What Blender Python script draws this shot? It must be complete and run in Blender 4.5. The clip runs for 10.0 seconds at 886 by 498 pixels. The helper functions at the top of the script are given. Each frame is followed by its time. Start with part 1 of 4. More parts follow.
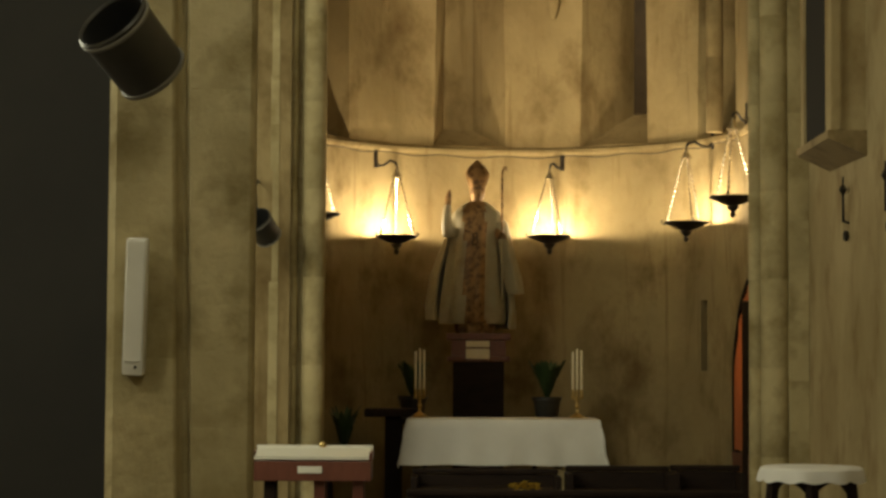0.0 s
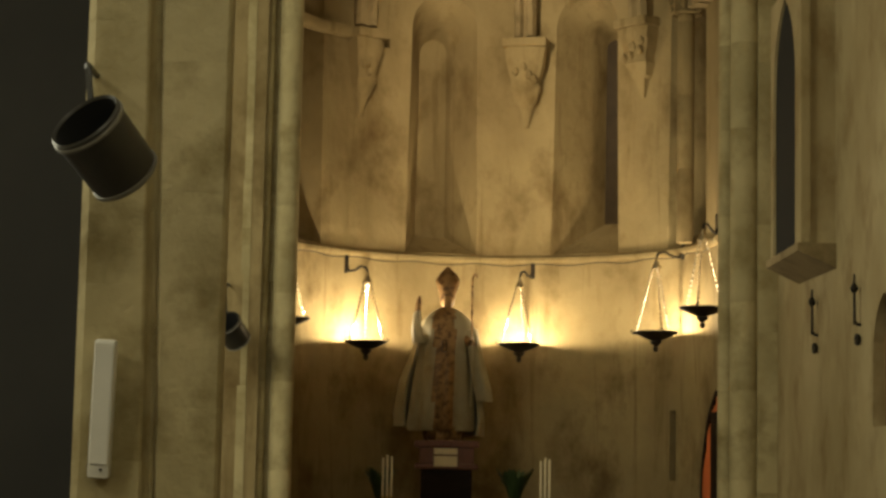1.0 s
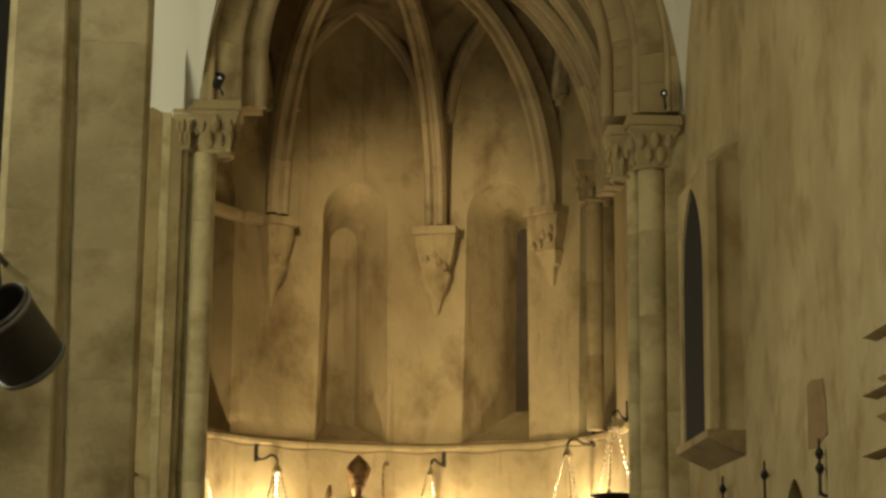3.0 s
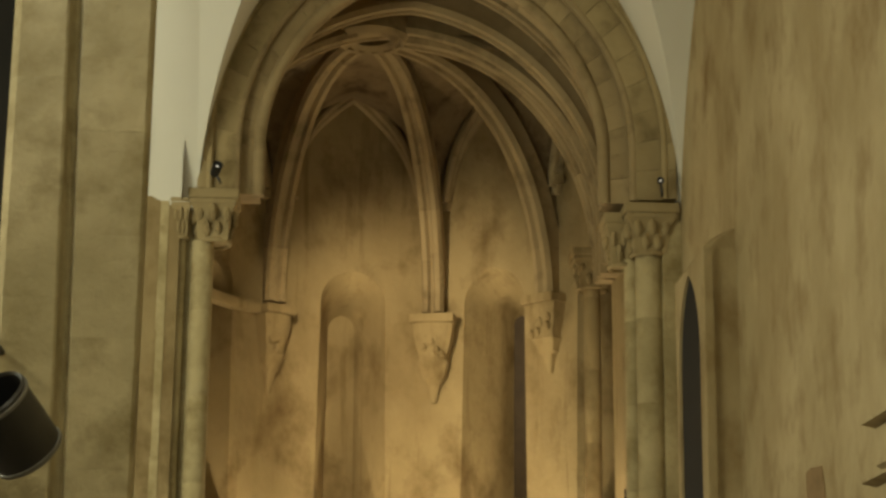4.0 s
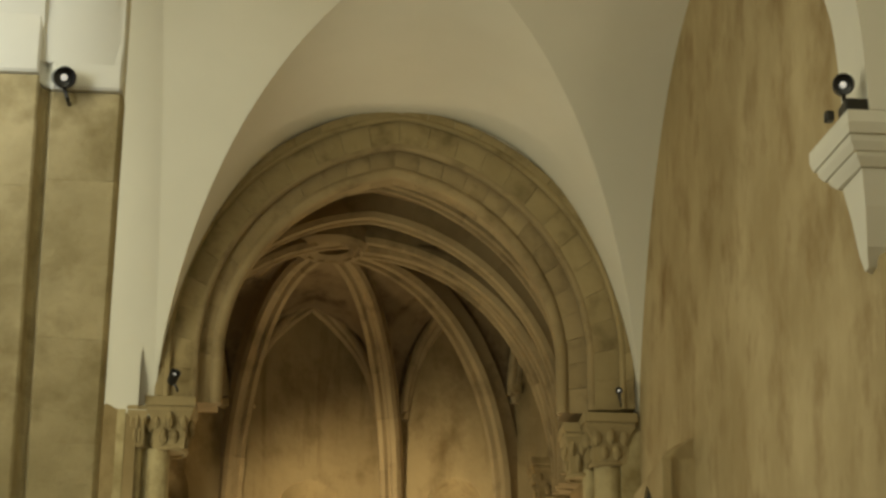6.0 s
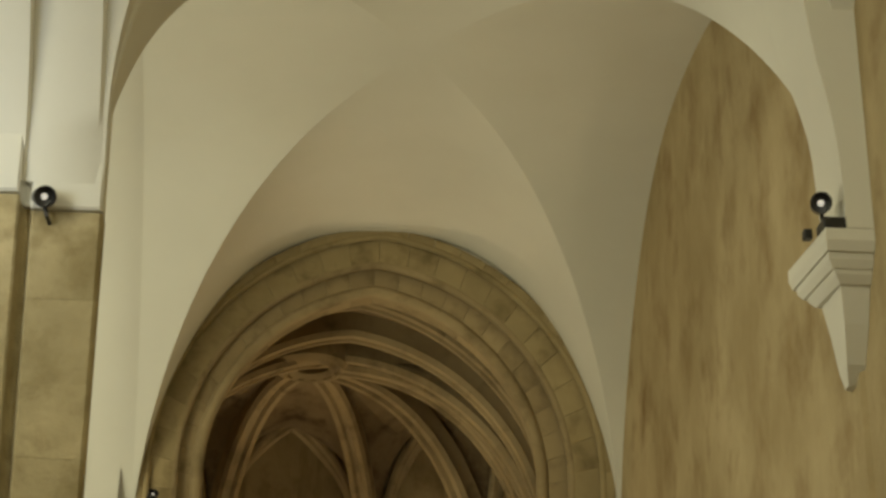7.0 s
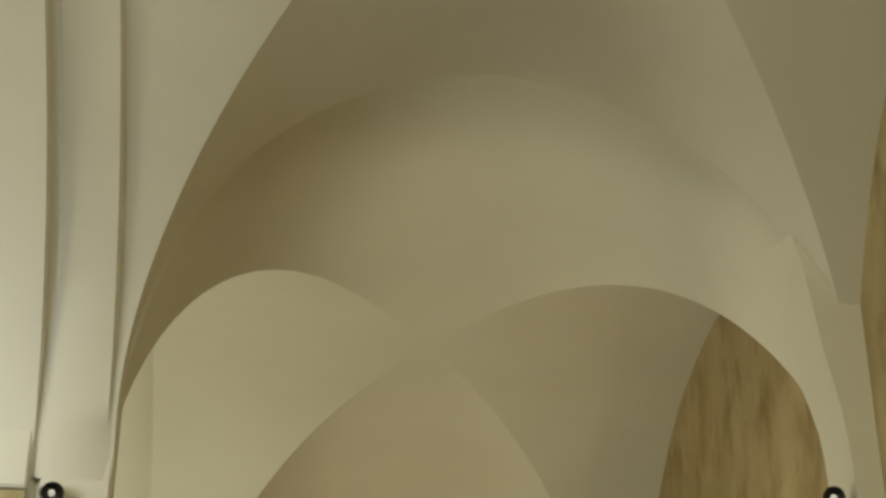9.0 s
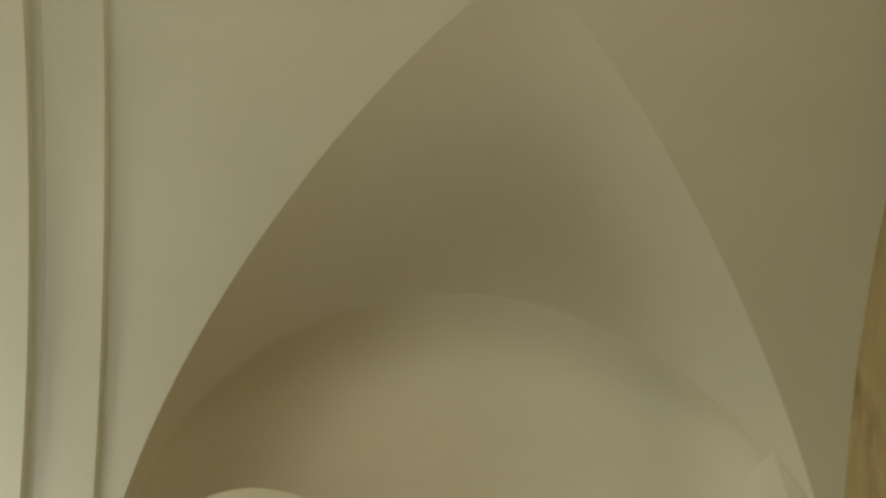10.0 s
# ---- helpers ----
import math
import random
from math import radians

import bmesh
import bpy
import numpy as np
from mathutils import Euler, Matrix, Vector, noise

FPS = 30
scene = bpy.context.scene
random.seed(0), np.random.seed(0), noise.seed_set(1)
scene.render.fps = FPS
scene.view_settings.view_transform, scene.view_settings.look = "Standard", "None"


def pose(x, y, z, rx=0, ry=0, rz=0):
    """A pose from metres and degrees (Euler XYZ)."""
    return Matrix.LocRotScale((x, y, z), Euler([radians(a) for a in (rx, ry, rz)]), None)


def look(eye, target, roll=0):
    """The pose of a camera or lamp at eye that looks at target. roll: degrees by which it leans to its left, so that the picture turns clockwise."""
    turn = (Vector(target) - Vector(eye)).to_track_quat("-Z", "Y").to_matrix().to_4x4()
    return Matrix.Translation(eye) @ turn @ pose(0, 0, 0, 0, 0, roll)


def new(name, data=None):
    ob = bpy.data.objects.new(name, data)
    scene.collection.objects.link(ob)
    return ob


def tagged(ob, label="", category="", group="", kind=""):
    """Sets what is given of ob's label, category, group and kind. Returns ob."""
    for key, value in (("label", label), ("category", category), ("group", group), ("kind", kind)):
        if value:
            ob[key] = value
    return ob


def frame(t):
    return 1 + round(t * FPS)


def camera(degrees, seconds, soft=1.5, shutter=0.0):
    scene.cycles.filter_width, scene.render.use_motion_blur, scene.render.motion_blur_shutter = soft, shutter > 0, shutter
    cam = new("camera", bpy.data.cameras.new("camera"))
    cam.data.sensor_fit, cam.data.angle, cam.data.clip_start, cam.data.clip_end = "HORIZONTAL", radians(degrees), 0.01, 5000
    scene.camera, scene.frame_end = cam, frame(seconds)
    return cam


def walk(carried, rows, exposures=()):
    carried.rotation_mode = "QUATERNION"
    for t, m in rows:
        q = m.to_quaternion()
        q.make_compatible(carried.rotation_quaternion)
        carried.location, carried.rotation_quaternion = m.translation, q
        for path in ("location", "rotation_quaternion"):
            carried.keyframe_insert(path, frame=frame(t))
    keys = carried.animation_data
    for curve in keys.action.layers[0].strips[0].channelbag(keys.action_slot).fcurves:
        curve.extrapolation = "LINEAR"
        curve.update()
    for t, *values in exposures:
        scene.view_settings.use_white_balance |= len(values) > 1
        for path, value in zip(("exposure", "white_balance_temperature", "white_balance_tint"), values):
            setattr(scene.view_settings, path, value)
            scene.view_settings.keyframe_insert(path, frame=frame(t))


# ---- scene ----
cam = camera(25.2, 10.0, soft=2.9)
EYE = (0.0, 0.0, 1.6)
PATH = [
    (0.0, pose(*EYE, 93.254, -0.310, 0.302)),
    (0.5, pose(*EYE, 94.684, -0.631, -0.111)),
    (1.0, pose(*EYE, 96.343, -1.128, -0.631)),
    (1.5, pose(*EYE, 97.995, -1.128, -1.568)),
    (2.0, pose(*EYE, 99.456, -0.962, -2.614)),
    (2.5, pose(*EYE, 100.467, -0.769, -3.038)),
    (3.0, pose(*EYE, 101.798, -0.632, -3.165)),
    (4.5, pose(*EYE, 105.719, -0.422, -3.271)),
    (5.0, pose(*EYE, 107.325, -0.373, -3.653)),
    (6.5, pose(*EYE, 112.014, -0.298, -4.699)),
    (7.0, pose(*EYE, 113.805, -0.121, -4.948)),
    (7.5, pose(*EYE, 115.513, -0.197, -5.381)),
    (8.0, pose(*EYE, 117.342, -0.084, -5.684)),
    (8.5, pose(*EYE, 119.415, -0.063, -5.507)),
    (9.0, pose(*EYE, 122.309, -0.113, -4.638)),
    (9.5, pose(*EYE, 125.443, -0.022, -4.944)),
    (10.0, pose(*EYE, 128.603, -0.036, -5.257)),
]
walk(cam, PATH, exposures=[(0.0, -0.03), (1.0, -0.05), (2.0, -0.09), (3.0, 0.07), (4.5, 0.31), (6.5, 0.32), (8.0, 0.30), (9.0, 0.20), (10.0, 0.17)])

# ---- light ----
WORLD = bpy.data.worlds.new("world")
WORLD.use_nodes = True
WORLD.node_tree.nodes["Background"].inputs[0].default_value = (0.9, 0.8, 0.6, 1)
WORLD.node_tree.nodes["Background"].inputs[1].default_value = 0.02
scene.world = WORLD


def lamp(name, place, power, colour, radius=0.1):
    data = bpy.data.lights.new(name, "POINT")
    data.energy, data.color, data.shadow_soft_size = power, colour, radius
    ob = new(name, data)
    ob.location = place
    return ob


WARM = (1.0, 0.82, 0.52)
NEUTRAL = (0.975, 0.938, 0.69)
COOL = (0.90, 0.97, 1.0)
# unseen fill lamps added in nave and rear aisle, behind and beside the camera
lamp("nave_fill_rear", (-3.5, -12.0, 6.0), 220, NEUTRAL, 0.8)
lamp("aisle_fill", (0.7, 2.0, 6.6), 290, NEUTRAL, 0.7)
lamp("nave_fill_front", (-8.0, 4.0, 8.6), 740, NEUTRAL, 1.0)
lamp("nave_fill_mid", (-4.6, 12.2, 4.2), 570, (0.97, 0.938, 0.67), 1.5)
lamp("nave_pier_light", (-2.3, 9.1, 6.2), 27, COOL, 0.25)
lamp("pier_rear_fill", (-1.35, 12.1, 7.1), 5, NEUTRAL, 0.15)
apse_spot = bpy.data.lights.new("apse_spotlight", "SPOT")
apse_spot.energy, apse_spot.color, apse_spot.spot_size, apse_spot.spot_blend, apse_spot.shadow_soft_size = 500, (1.0, 0.82, 0.52), radians(62), 0.95, 0.05
new("apse_spotlight", apse_spot).matrix_world = look((-0.66, 18.0, 6.75), (0.85, 21.9, 5.9))


# ---- materials ----
def nodes_of(name):
    m = bpy.data.materials.new(name)
    m.use_nodes = True
    return m, m.node_tree.nodes, m.node_tree.links


def surface(name, a, b, stain=None, scale=1.0, rough=0.85, bump=0.25, stretch=(1, 1, 1), piece=0.0, grain=40.0, stain_at=(0.52, 0.72), metal=0.0, jump=37.0, streak=None):
    """Two tones in broad clouds, a stain colour over them, long upright runs of dirt, fine grain in tone and relief."""
    m, n, k = nodes_of(name)
    bs = n["Principled BSDF"]
    geo = n.new("ShaderNodeNewGeometry")
    mp = n.new("ShaderNodeMapping")
    mp.inputs["Scale"].default_value = stretch
    k.new(geo.outputs["Position"], mp.inputs["Vector"])
    src = mp.outputs["Vector"]
    if piece:
        info = n.new("ShaderNodeObjectInfo")
        add = n.new("ShaderNodeVectorMath")
        mul = n.new("ShaderNodeMath")
        mul.operation, mul.inputs[1].default_value = "MULTIPLY", jump
        k.new(info.outputs["Random"], mul.inputs[0])
        k.new(mp.outputs["Vector"], add.inputs[0])
        k.new(mul.outputs[0], add.inputs[1])
        src = add.outputs[0]

    def cloud(s, detail, r=0.6):
        t = n.new("ShaderNodeTexNoise")
        t.inputs["Scale"].default_value, t.inputs["Detail"].default_value, t.inputs["Roughness"].default_value = s, detail, r
        k.new(src, t.inputs["Vector"])
        return t.outputs["Fac"]

    def mix(fac, one, two, lo, hi):
        ramp = n.new("ShaderNodeMapRange")
        ramp.inputs["From Min"].default_value, ramp.inputs["From Max"].default_value = lo, hi
        k.new(fac, ramp.inputs["Value"])
        mx = n.new("ShaderNodeMix")
        mx.data_type = "RGBA"
        k.new(ramp.outputs[0], mx.inputs[0])
        for slot, v in ((6, one), (7, two)):
            if isinstance(v, tuple):
                mx.inputs[slot].default_value = (*v, 1)
            else:
                k.new(v, mx.inputs[slot])
        return mx.outputs[2]

    colour = mix(cloud(0.9 * scale, 5), a, b, 0.36, 0.66)
    if stain:
        colour = mix(cloud(1.7 * scale, 5, 0.6), colour, stain, *stain_at)
    if streak:
        run = n.new("ShaderNodeMapping")
        run.inputs["Scale"].default_value = (5.5, 5.5, 0.55)
        k.new(geo.outputs["Position"], run.inputs["Vector"])
        t = n.new("ShaderNodeTexNoise")
        t.inputs["Scale"].default_value, t.inputs["Detail"].default_value, t.inputs["Roughness"].default_value, t.inputs["Distortion"].default_value = 1.0, 6, 0.62, 0.5
        k.new(run.outputs["Vector"], t.inputs["Vector"])
        colour = mix(t.outputs["Fac"], colour, streak, 0.55, 0.80)
    fine = cloud(grain, 4, 0.7)
    dark = tuple(c * 0.72 for c in a)
    colour = mix(fine, colour, mix(fine, dark, b, 0.3, 0.7), 0.62, 1.1)
    if piece:
        hue = n.new("ShaderNodeHueSaturation")
        val = n.new("ShaderNodeMapRange")
        val.inputs["To Min"].default_value, val.inputs["To Max"].default_value = 1 - piece, 1 + piece
        k.new(info.outputs["Random"], val.inputs["Value"])
        k.new(val.outputs[0], hue.inputs["Value"])
        k.new(colour, hue.inputs["Color"])
        colour = hue.outputs[0]
    k.new(colour, bs.inputs["Base Color"])
    bs.inputs["Roughness"].default_value, bs.inputs["Metallic"].default_value = rough, metal
    if bump:
        bp = n.new("ShaderNodeBump")
        bp.inputs["Strength"].default_value, bp.inputs["Distance"].default_value = bump, 0.03
        k.new(cloud(grain * 0.22, 7, 0.6), bp.inputs["Height"])
        k.new(bp.outputs[0], bs.inputs["Normal"])
    return m


def glow(name, colour, strength):
    m, n, k = nodes_of(name)
    bs = n["Principled BSDF"]
    bs.inputs["Base Color"].default_value = (*colour, 1)
    bs.inputs["Emission Color"].default_value = (*colour, 1)
    bs.inputs["Emission Strength"].default_value = strength
    return m


STONE = surface("limestone", (0.36, 0.282, 0.145), (0.265, 0.205, 0.102), (0.17, 0.128, 0.06), 1.6, 0.9, 0.35, piece=0.07)
PIER = surface("pier_limestone", (0.48, 0.40, 0.222), (0.345, 0.285, 0.148), (0.25, 0.195, 0.088), 1.7, 0.9, 0.75, piece=0.02, stain_at=(0.47, 0.70), jump=0.25)
APSE = surface("apse_limestone", (0.350, 0.268, 0.134), (0.240, 0.177, 0.084), (0.140, 0.093, 0.036), 1.1, 0.92, 0.6, stretch=(1, 1, 0.75), stain_at=(0.50, 0.73), streak=(0.15, 0.10, 0.040))
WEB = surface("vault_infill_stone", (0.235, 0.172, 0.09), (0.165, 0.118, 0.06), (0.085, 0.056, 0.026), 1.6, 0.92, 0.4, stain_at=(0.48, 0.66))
RIB = surface("rib_limestone", (0.35, 0.265, 0.135), (0.27, 0.20, 0.098), (0.17, 0.122, 0.055), 1.6, 0.9, 0.3, piece=0.06)
SIDE = surface("side_wall_limestone", (0.47, 0.38, 0.215), (0.35, 0.27, 0.138), (0.225, 0.148, 0.06), 1.3, 0.9, 0.7, stretch=(1, 1, 0.72), stain_at=(0.50, 0.78))
WHITE = surface("white_plaster", (0.72, 0.70, 0.60), (0.67, 0.65, 0.55), None, 0.6, 0.9, 0.05, grain=60)
DARKWALL = surface("nave_end_painted_shade", (0.012, 0.010, 0.007), (0.008, 0.0065, 0.0045), None, 1, 0.8, 0.1)
FLOOR = surface("stone_floor", (0.07, 0.052, 0.035), (0.05, 0.038, 0.025), (0.035, 0.026, 0.017), 1, 0.5, 0.1)
WOOD = surface("dark_wood", (0.020, 0.011, 0.007), (0.012, 0.0065, 0.0045), None, 6, 0.72, 0.1, stretch=(1, 1, 4))
REDWOOD = surface("reddish_wood", (0.16, 0.055, 0.035), (0.12, 0.04, 0.025), None, 6, 0.4, 0.08, stretch=(4, 1, 1))
CLOTH = surface("white_linen", (0.72, 0.70, 0.66), (0.66, 0.64, 0.60), None, 3, 0.9, 0.05, grain=120)
HOLLOWBLACK = surface("hollow_black", (0.004, 0.004, 0.004), (0.006, 0.006, 0.005), None, 5, 0.95, 0.0)
PALE = surface("pale_grey_rim", (0.20, 0.19, 0.16), (0.16, 0.15, 0.125), None, 5, 0.45, 0.03)
BLACK = surface("black_enamel", (0.012, 0.012, 0.011), (0.018, 0.017, 0.015), None, 5, 0.4, 0.03)
GREY = surface("grey_painted_metal", (0.045, 0.042, 0.035), (0.03, 0.028, 0.023), None, 5, 0.45, 0.03)
IRON = surface("wrought_iron", (0.03, 0.026, 0.02), (0.05, 0.04, 0.03), None, 8, 0.6, 0.2, metal=0.6)
BRASS = surface("worn_brass", (0.55, 0.40, 0.16), (0.42, 0.29, 0.10), None, 8, 0.3, 0.05, metal=0.9)
SILVER = surface("silver_chain_metal", (0.75, 0.68, 0.52), (0.6, 0.53, 0.4), None, 8, 0.25, 0.0, metal=0.9)
WAX = surface("cream_wax", (0.72, 0.62, 0.42), (0.66, 0.56, 0.37), None, 6, 0.5, 0.0)
IVORY = surface("white_keys", (0.72, 0.70, 0.62), (0.68, 0.66, 0.57), None, 6, 0.35, 0.0)
PLASTIC = surface("white_casing", (0.72, 0.70, 0.63), (0.68, 0.66, 0.59), None, 4, 0.5, 0.0)
LEAF = surface("dark_green_leaf", (0.032, 0.06, 0.016), (0.02, 0.038, 0.011), None, 9, 0.5, 0.1)
YELLOW = surface("yellow_petals", (0.65, 0.48, 0.05), (0.5, 0.34, 0.03), None, 20, 0.7, 0.1)
CURTAIN = surface("orange_red_curtain", (0.60, 0.24, 0.10), (0.48, 0.18, 0.07), None, 5, 0.8, 0.1)
ROBE = surface("pale_painted_robe", (0.33, 0.29, 0.185), (0.26, 0.225, 0.14), (0.25, 0.20, 0.11), 4, 0.6, 0.1)
GOLD = surface("gilded_vestment", (0.30, 0.18, 0.075), (0.20, 0.115, 0.045), (0.11, 0.06, 0.025), 9, 0.35, 0.5, metal=0.5, stain_at=(0.48, 0.6))
SLITSHADE = surface("slit_shade_brown", (0.06, 0.04, 0.02), (0.045, 0.03, 0.015), None, 6, 0.25, 0.1)
REDSTAIN = surface("reddish_plaster", (0.27, 0.175, 0.075), (0.22, 0.14, 0.06), (0.17, 0.105, 0.042), 3, 0.9, 0.2)
def let_light_through(m, share, colour):
    """Thin cloth: part of the light passes."""
    n, k = m.node_tree.nodes, m.node_tree.links
    tr, mx = n.new("ShaderNodeBsdfTranslucent"), n.new("ShaderNodeMixShader")
    tr.inputs[0].default_value, mx.inputs[0].default_value = (*colour, 1), share
    k.new(n["Principled BSDF"].outputs[0], mx.inputs[1])
    k.new(tr.outputs[0], mx.inputs[2])
    k.new(mx.outputs[0], n["Material Output"].inputs[0])


for dull in (WOOD, APSE, SIDE, PIER, STONE, WEB):
    dull.node_tree.nodes["Principled BSDF"].inputs["Specular IOR Level"].default_value = 0.2
let_light_through(CURTAIN, 0.5, (0.75, 0.36, 0.16))
LENS = glow("lamp_lens", (0.9, 0.86, 0.75), 0.35)
FLAME = glow("lamp_bulb", (1.0, 0.72, 0.35), 60)


# ---- mesh helpers ----
def thing(name, label, category, group="", kind="", at=(0, 0, 0), turn=0.0):
    ob = new(name)
    ob.location, ob.rotation_euler = at, (0, 0, radians(turn))
    ob.empty_display_size = 0.1
    return tagged(ob, label, category, group, kind)


def finish(name, bm, mat, smooth=False):
    me = bpy.data.meshes.new(name)
    bmesh.ops.recalc_face_normals(bm, faces=bm.faces)
    bm.to_mesh(me)
    bm.free()
    for m in (mat if isinstance(mat, (list, tuple)) else [mat]):
        me.materials.append(m)
    if smooth:
        me.shade_smooth()
        me.set_sharp_from_angle(angle=radians(38))
    return me


def part(name, bm, mat, parent=None, label="", smooth=False):
    ob = new(name, finish(name, bm, mat, smooth))
    ob.parent = parent
    if label:
        tagged(ob, label)
    return ob


def structure(name, bm, mat, label, smooth=False, category="structure"):
    return tagged(part(name, bm, mat, None, "", smooth), label, category, "", "structure")


def box(bm, x0, x1, y0, y1, z0, z1, bevel=0.0, m=None):
    made = bmesh.ops.create_cube(bm, size=1)["verts"]
    for v in made:
        v.co = Vector(((x0 + x1) / 2 + v.co.x * (x1 - x0), (y0 + y1) / 2 + v.co.y * (y1 - y0), (z0 + z1) / 2 + v.co.z * (z1 - z0)))
    if bevel:
        edges = list({e for v in made for e in v.link_edges})
        out = bmesh.ops.bevel(bm, geom=edges, offset=bevel, segments=2, affect="EDGES", profile=0.6)
        made = list({v for f in out["faces"] for v in f.verts} | {v for v in made if v.is_valid})
    if m is not None:
        bmesh.ops.transform(bm, matrix=m, verts=made)
    return made


def rings(bm, loops, closed_loop=True, caps=True):
    """Skin a list of loops of equal length."""
    vs = [[bm.verts.new(p) for p in loop] for loop in loops]
    n = len(vs[0])
    for a, b in zip(vs, vs[1:]):
        for i in range(n if closed_loop else n - 1):
            j = (i + 1) % n
            bm.faces.new((a[i], a[j], b[j], b[i]))
    if caps and closed_loop:
        bm.faces.new(vs[0][::-1])
        bm.faces.new(vs[-1])
    return vs


def turned(bm, profile, n=24, m=Matrix(), caps=True):
    """A solid of revolution about z from (radius, height) pairs."""
    rings(bm, [[m @ Vector((r * math.cos(2 * math.pi * i / n), r * math.sin(2 * math.pi * i / n), z)) for i in range(n)] for r, z in profile], True, caps)


def tube(bm, pts, r, n=8, taper=None):
    loops = []
    pts = [Vector(p) for p in pts]
    for i, p in enumerate(pts):
        d = (pts[min(i + 1, len(pts) - 1)] - pts[max(i - 1, 0)]).normalized()
        a = d.orthogonal().normalized() if i == 0 else (a - d * a.dot(d)).normalized()
        b = d.cross(a)
        rr = r * (1 if taper is None else taper[i])
        loops.append([p + (a * math.cos(2 * math.pi * k / n) + b * math.sin(2 * math.pi * k / n)) * rr for k in range(n)])
    rings(bm, loops)


def sweep(bm, pts, outs, ups, section):
    """Sweep a closed section of (out, up) pairs along points with given frames."""
    rings(bm, [[p + o * a + u * b for a, b in section] for p, o, u in zip(pts, outs, ups)])


def arch_points(a, rise, stilt, n=24):
    """One pointed arch from its left foot over the crown to its right foot, as (x, z) about the springing."""
    c = (rise * rise - a * a) / (2 * a)
    radius = a + c
    out = [(-a, 0.0)] if stilt > 0 else []
    top = math.acos(min(1, max(-1, c / radius)))
    half = [(c - radius * math.cos(top * i / n), stilt + radius * math.sin(top * i / n)) for i in range(n + 1)]
    out += half + [(-x, z) for x, z in reversed(half[:-1])]
    if stilt > 0:
        out.append((a, 0.0))
    return out


def profile(u, foot, crown, p, q):
    return foot + (crown - foot) * max(1e-9, 1 - min(1.0, abs(u)) ** p) ** (1 / q)


# ---- the aisle: ground, walls, piers, vaults ----
Y_ARCH, Y_NEAR, Y_REAR = 17.4, 10.25, 3.77
XR = 3.12


def on_wall(ob, y):
    """Carry a thing that was set out on a straight wall at x = XR back to the real, slightly oblique wall, along the line of sight from the aisle."""
    k = (XR + 17.4 * 0.016) / (XR + 0.016 * y)
    e = Vector((0.0, 0.0, 1.6))
    ob.location = e + (Vector(ob.location) - e) * k
    ob.scale = (k, k, k)
    return ob


AISLE_1 = dict(y0=Y_NEAR, y1=Y_ARCH, foot_a=6.39, foot_b=6.39, crown=9.436, pa=2.487, qa=1.762, pb=2.457, qb=1.299, left0=-1.10, left1=-1.30, right0=3.235, right1=3.12, lean=0.0)
AISLE_2 = dict(y0=Y_REAR, y1=10.196, foot_a=6.729, foot_b=6.208, crown=9.099, pa=1.745, qa=2.171, pb=1.505, qb=2.402, left0=-1.049, left1=-1.049, right0=3.268, right1=3.268, lean=0.034)


def edge_of_band(u):
    """Where the near vault ends against the transverse arch: nearest at the crown."""
    return 9.811 + 0.385 * abs(u) ** 5


HOLLOW = 0.025


def groin_vault(b, stop_far=None):
    """Four webs over one bay, meeting in the groins."""
    bm = bmesh.new()
    n, k = 96, 40
    cy, hy = (b["y0"] + b["y1"]) / 2, (b["y1"] - b["y0"]) / 2
    us = np.linspace(0, 1, 900)
    ha = np.array([profile(u, b["foot_a"], b["crown"], b["pa"], b["qa"]) for u in us])
    hb = np.array([profile(u, b["foot_b"], b["crown"], b["pb"], b["qb"]) for u in us])

    def put(u, v, z):
        y = cy + v * hy
        if stop_far:
            y = min(y, edge_of_band(u))
            dip = HOLLOW * math.exp(-((edge_of_band(u) - y) / 0.13) ** 2)
            z += dip * (1 - u ** 4)
            u = u + 0.5 * dip * u ** 3 * (1 - u ** 12)
        left = b["left0"] + (b["left1"] - b["left0"]) * (v + 1) / 2
        right = b["right0"] + (b["right1"] - b["right0"]) * (v + 1) / 2
        return (left + (right - left) * (u + 1) / 2 - b["lean"] * (1 - u * u), y, z)

    steps = [math.sin(math.pi / 2 * (2 * i / n - 1)) for i in range(n + 1)]
    for side in (-1, 1):
        loops_a, loops_b = [], []
        for s in steps:
            z = float(np.interp(abs(s), us, ha))
            g = float(np.interp(-z, -hb, us))
            loops_a.append([put(s, side * (g + (1 - g) * j / k), z) for j in range(k + 1)])
            z = float(np.interp(abs(s), us, hb))
            g = float(np.interp(-z, -ha, us))
            loops_b.append([put(side * (g + (1 - g) * j / k), s, z) for j in range(k + 1)])
        rings(bm, loops_a, False)
        rings(bm, loops_b, False)
    bmesh.ops.remove_doubles(bm, verts=bm.verts, dist=0.0005)
    bmesh.ops.dissolve_degenerate(bm, edges=bm.edges, dist=0.0002)
    return bm


structure("ceiling_aisle_far", groin_vault(AISLE_1), WHITE, "white plastered groin vault before the apse arch", True, "vault")
structure("ceiling_aisle_near", groin_vault(AISLE_2, 9.811), WHITE, "white plastered groin vault over the aisle", True, "vault")


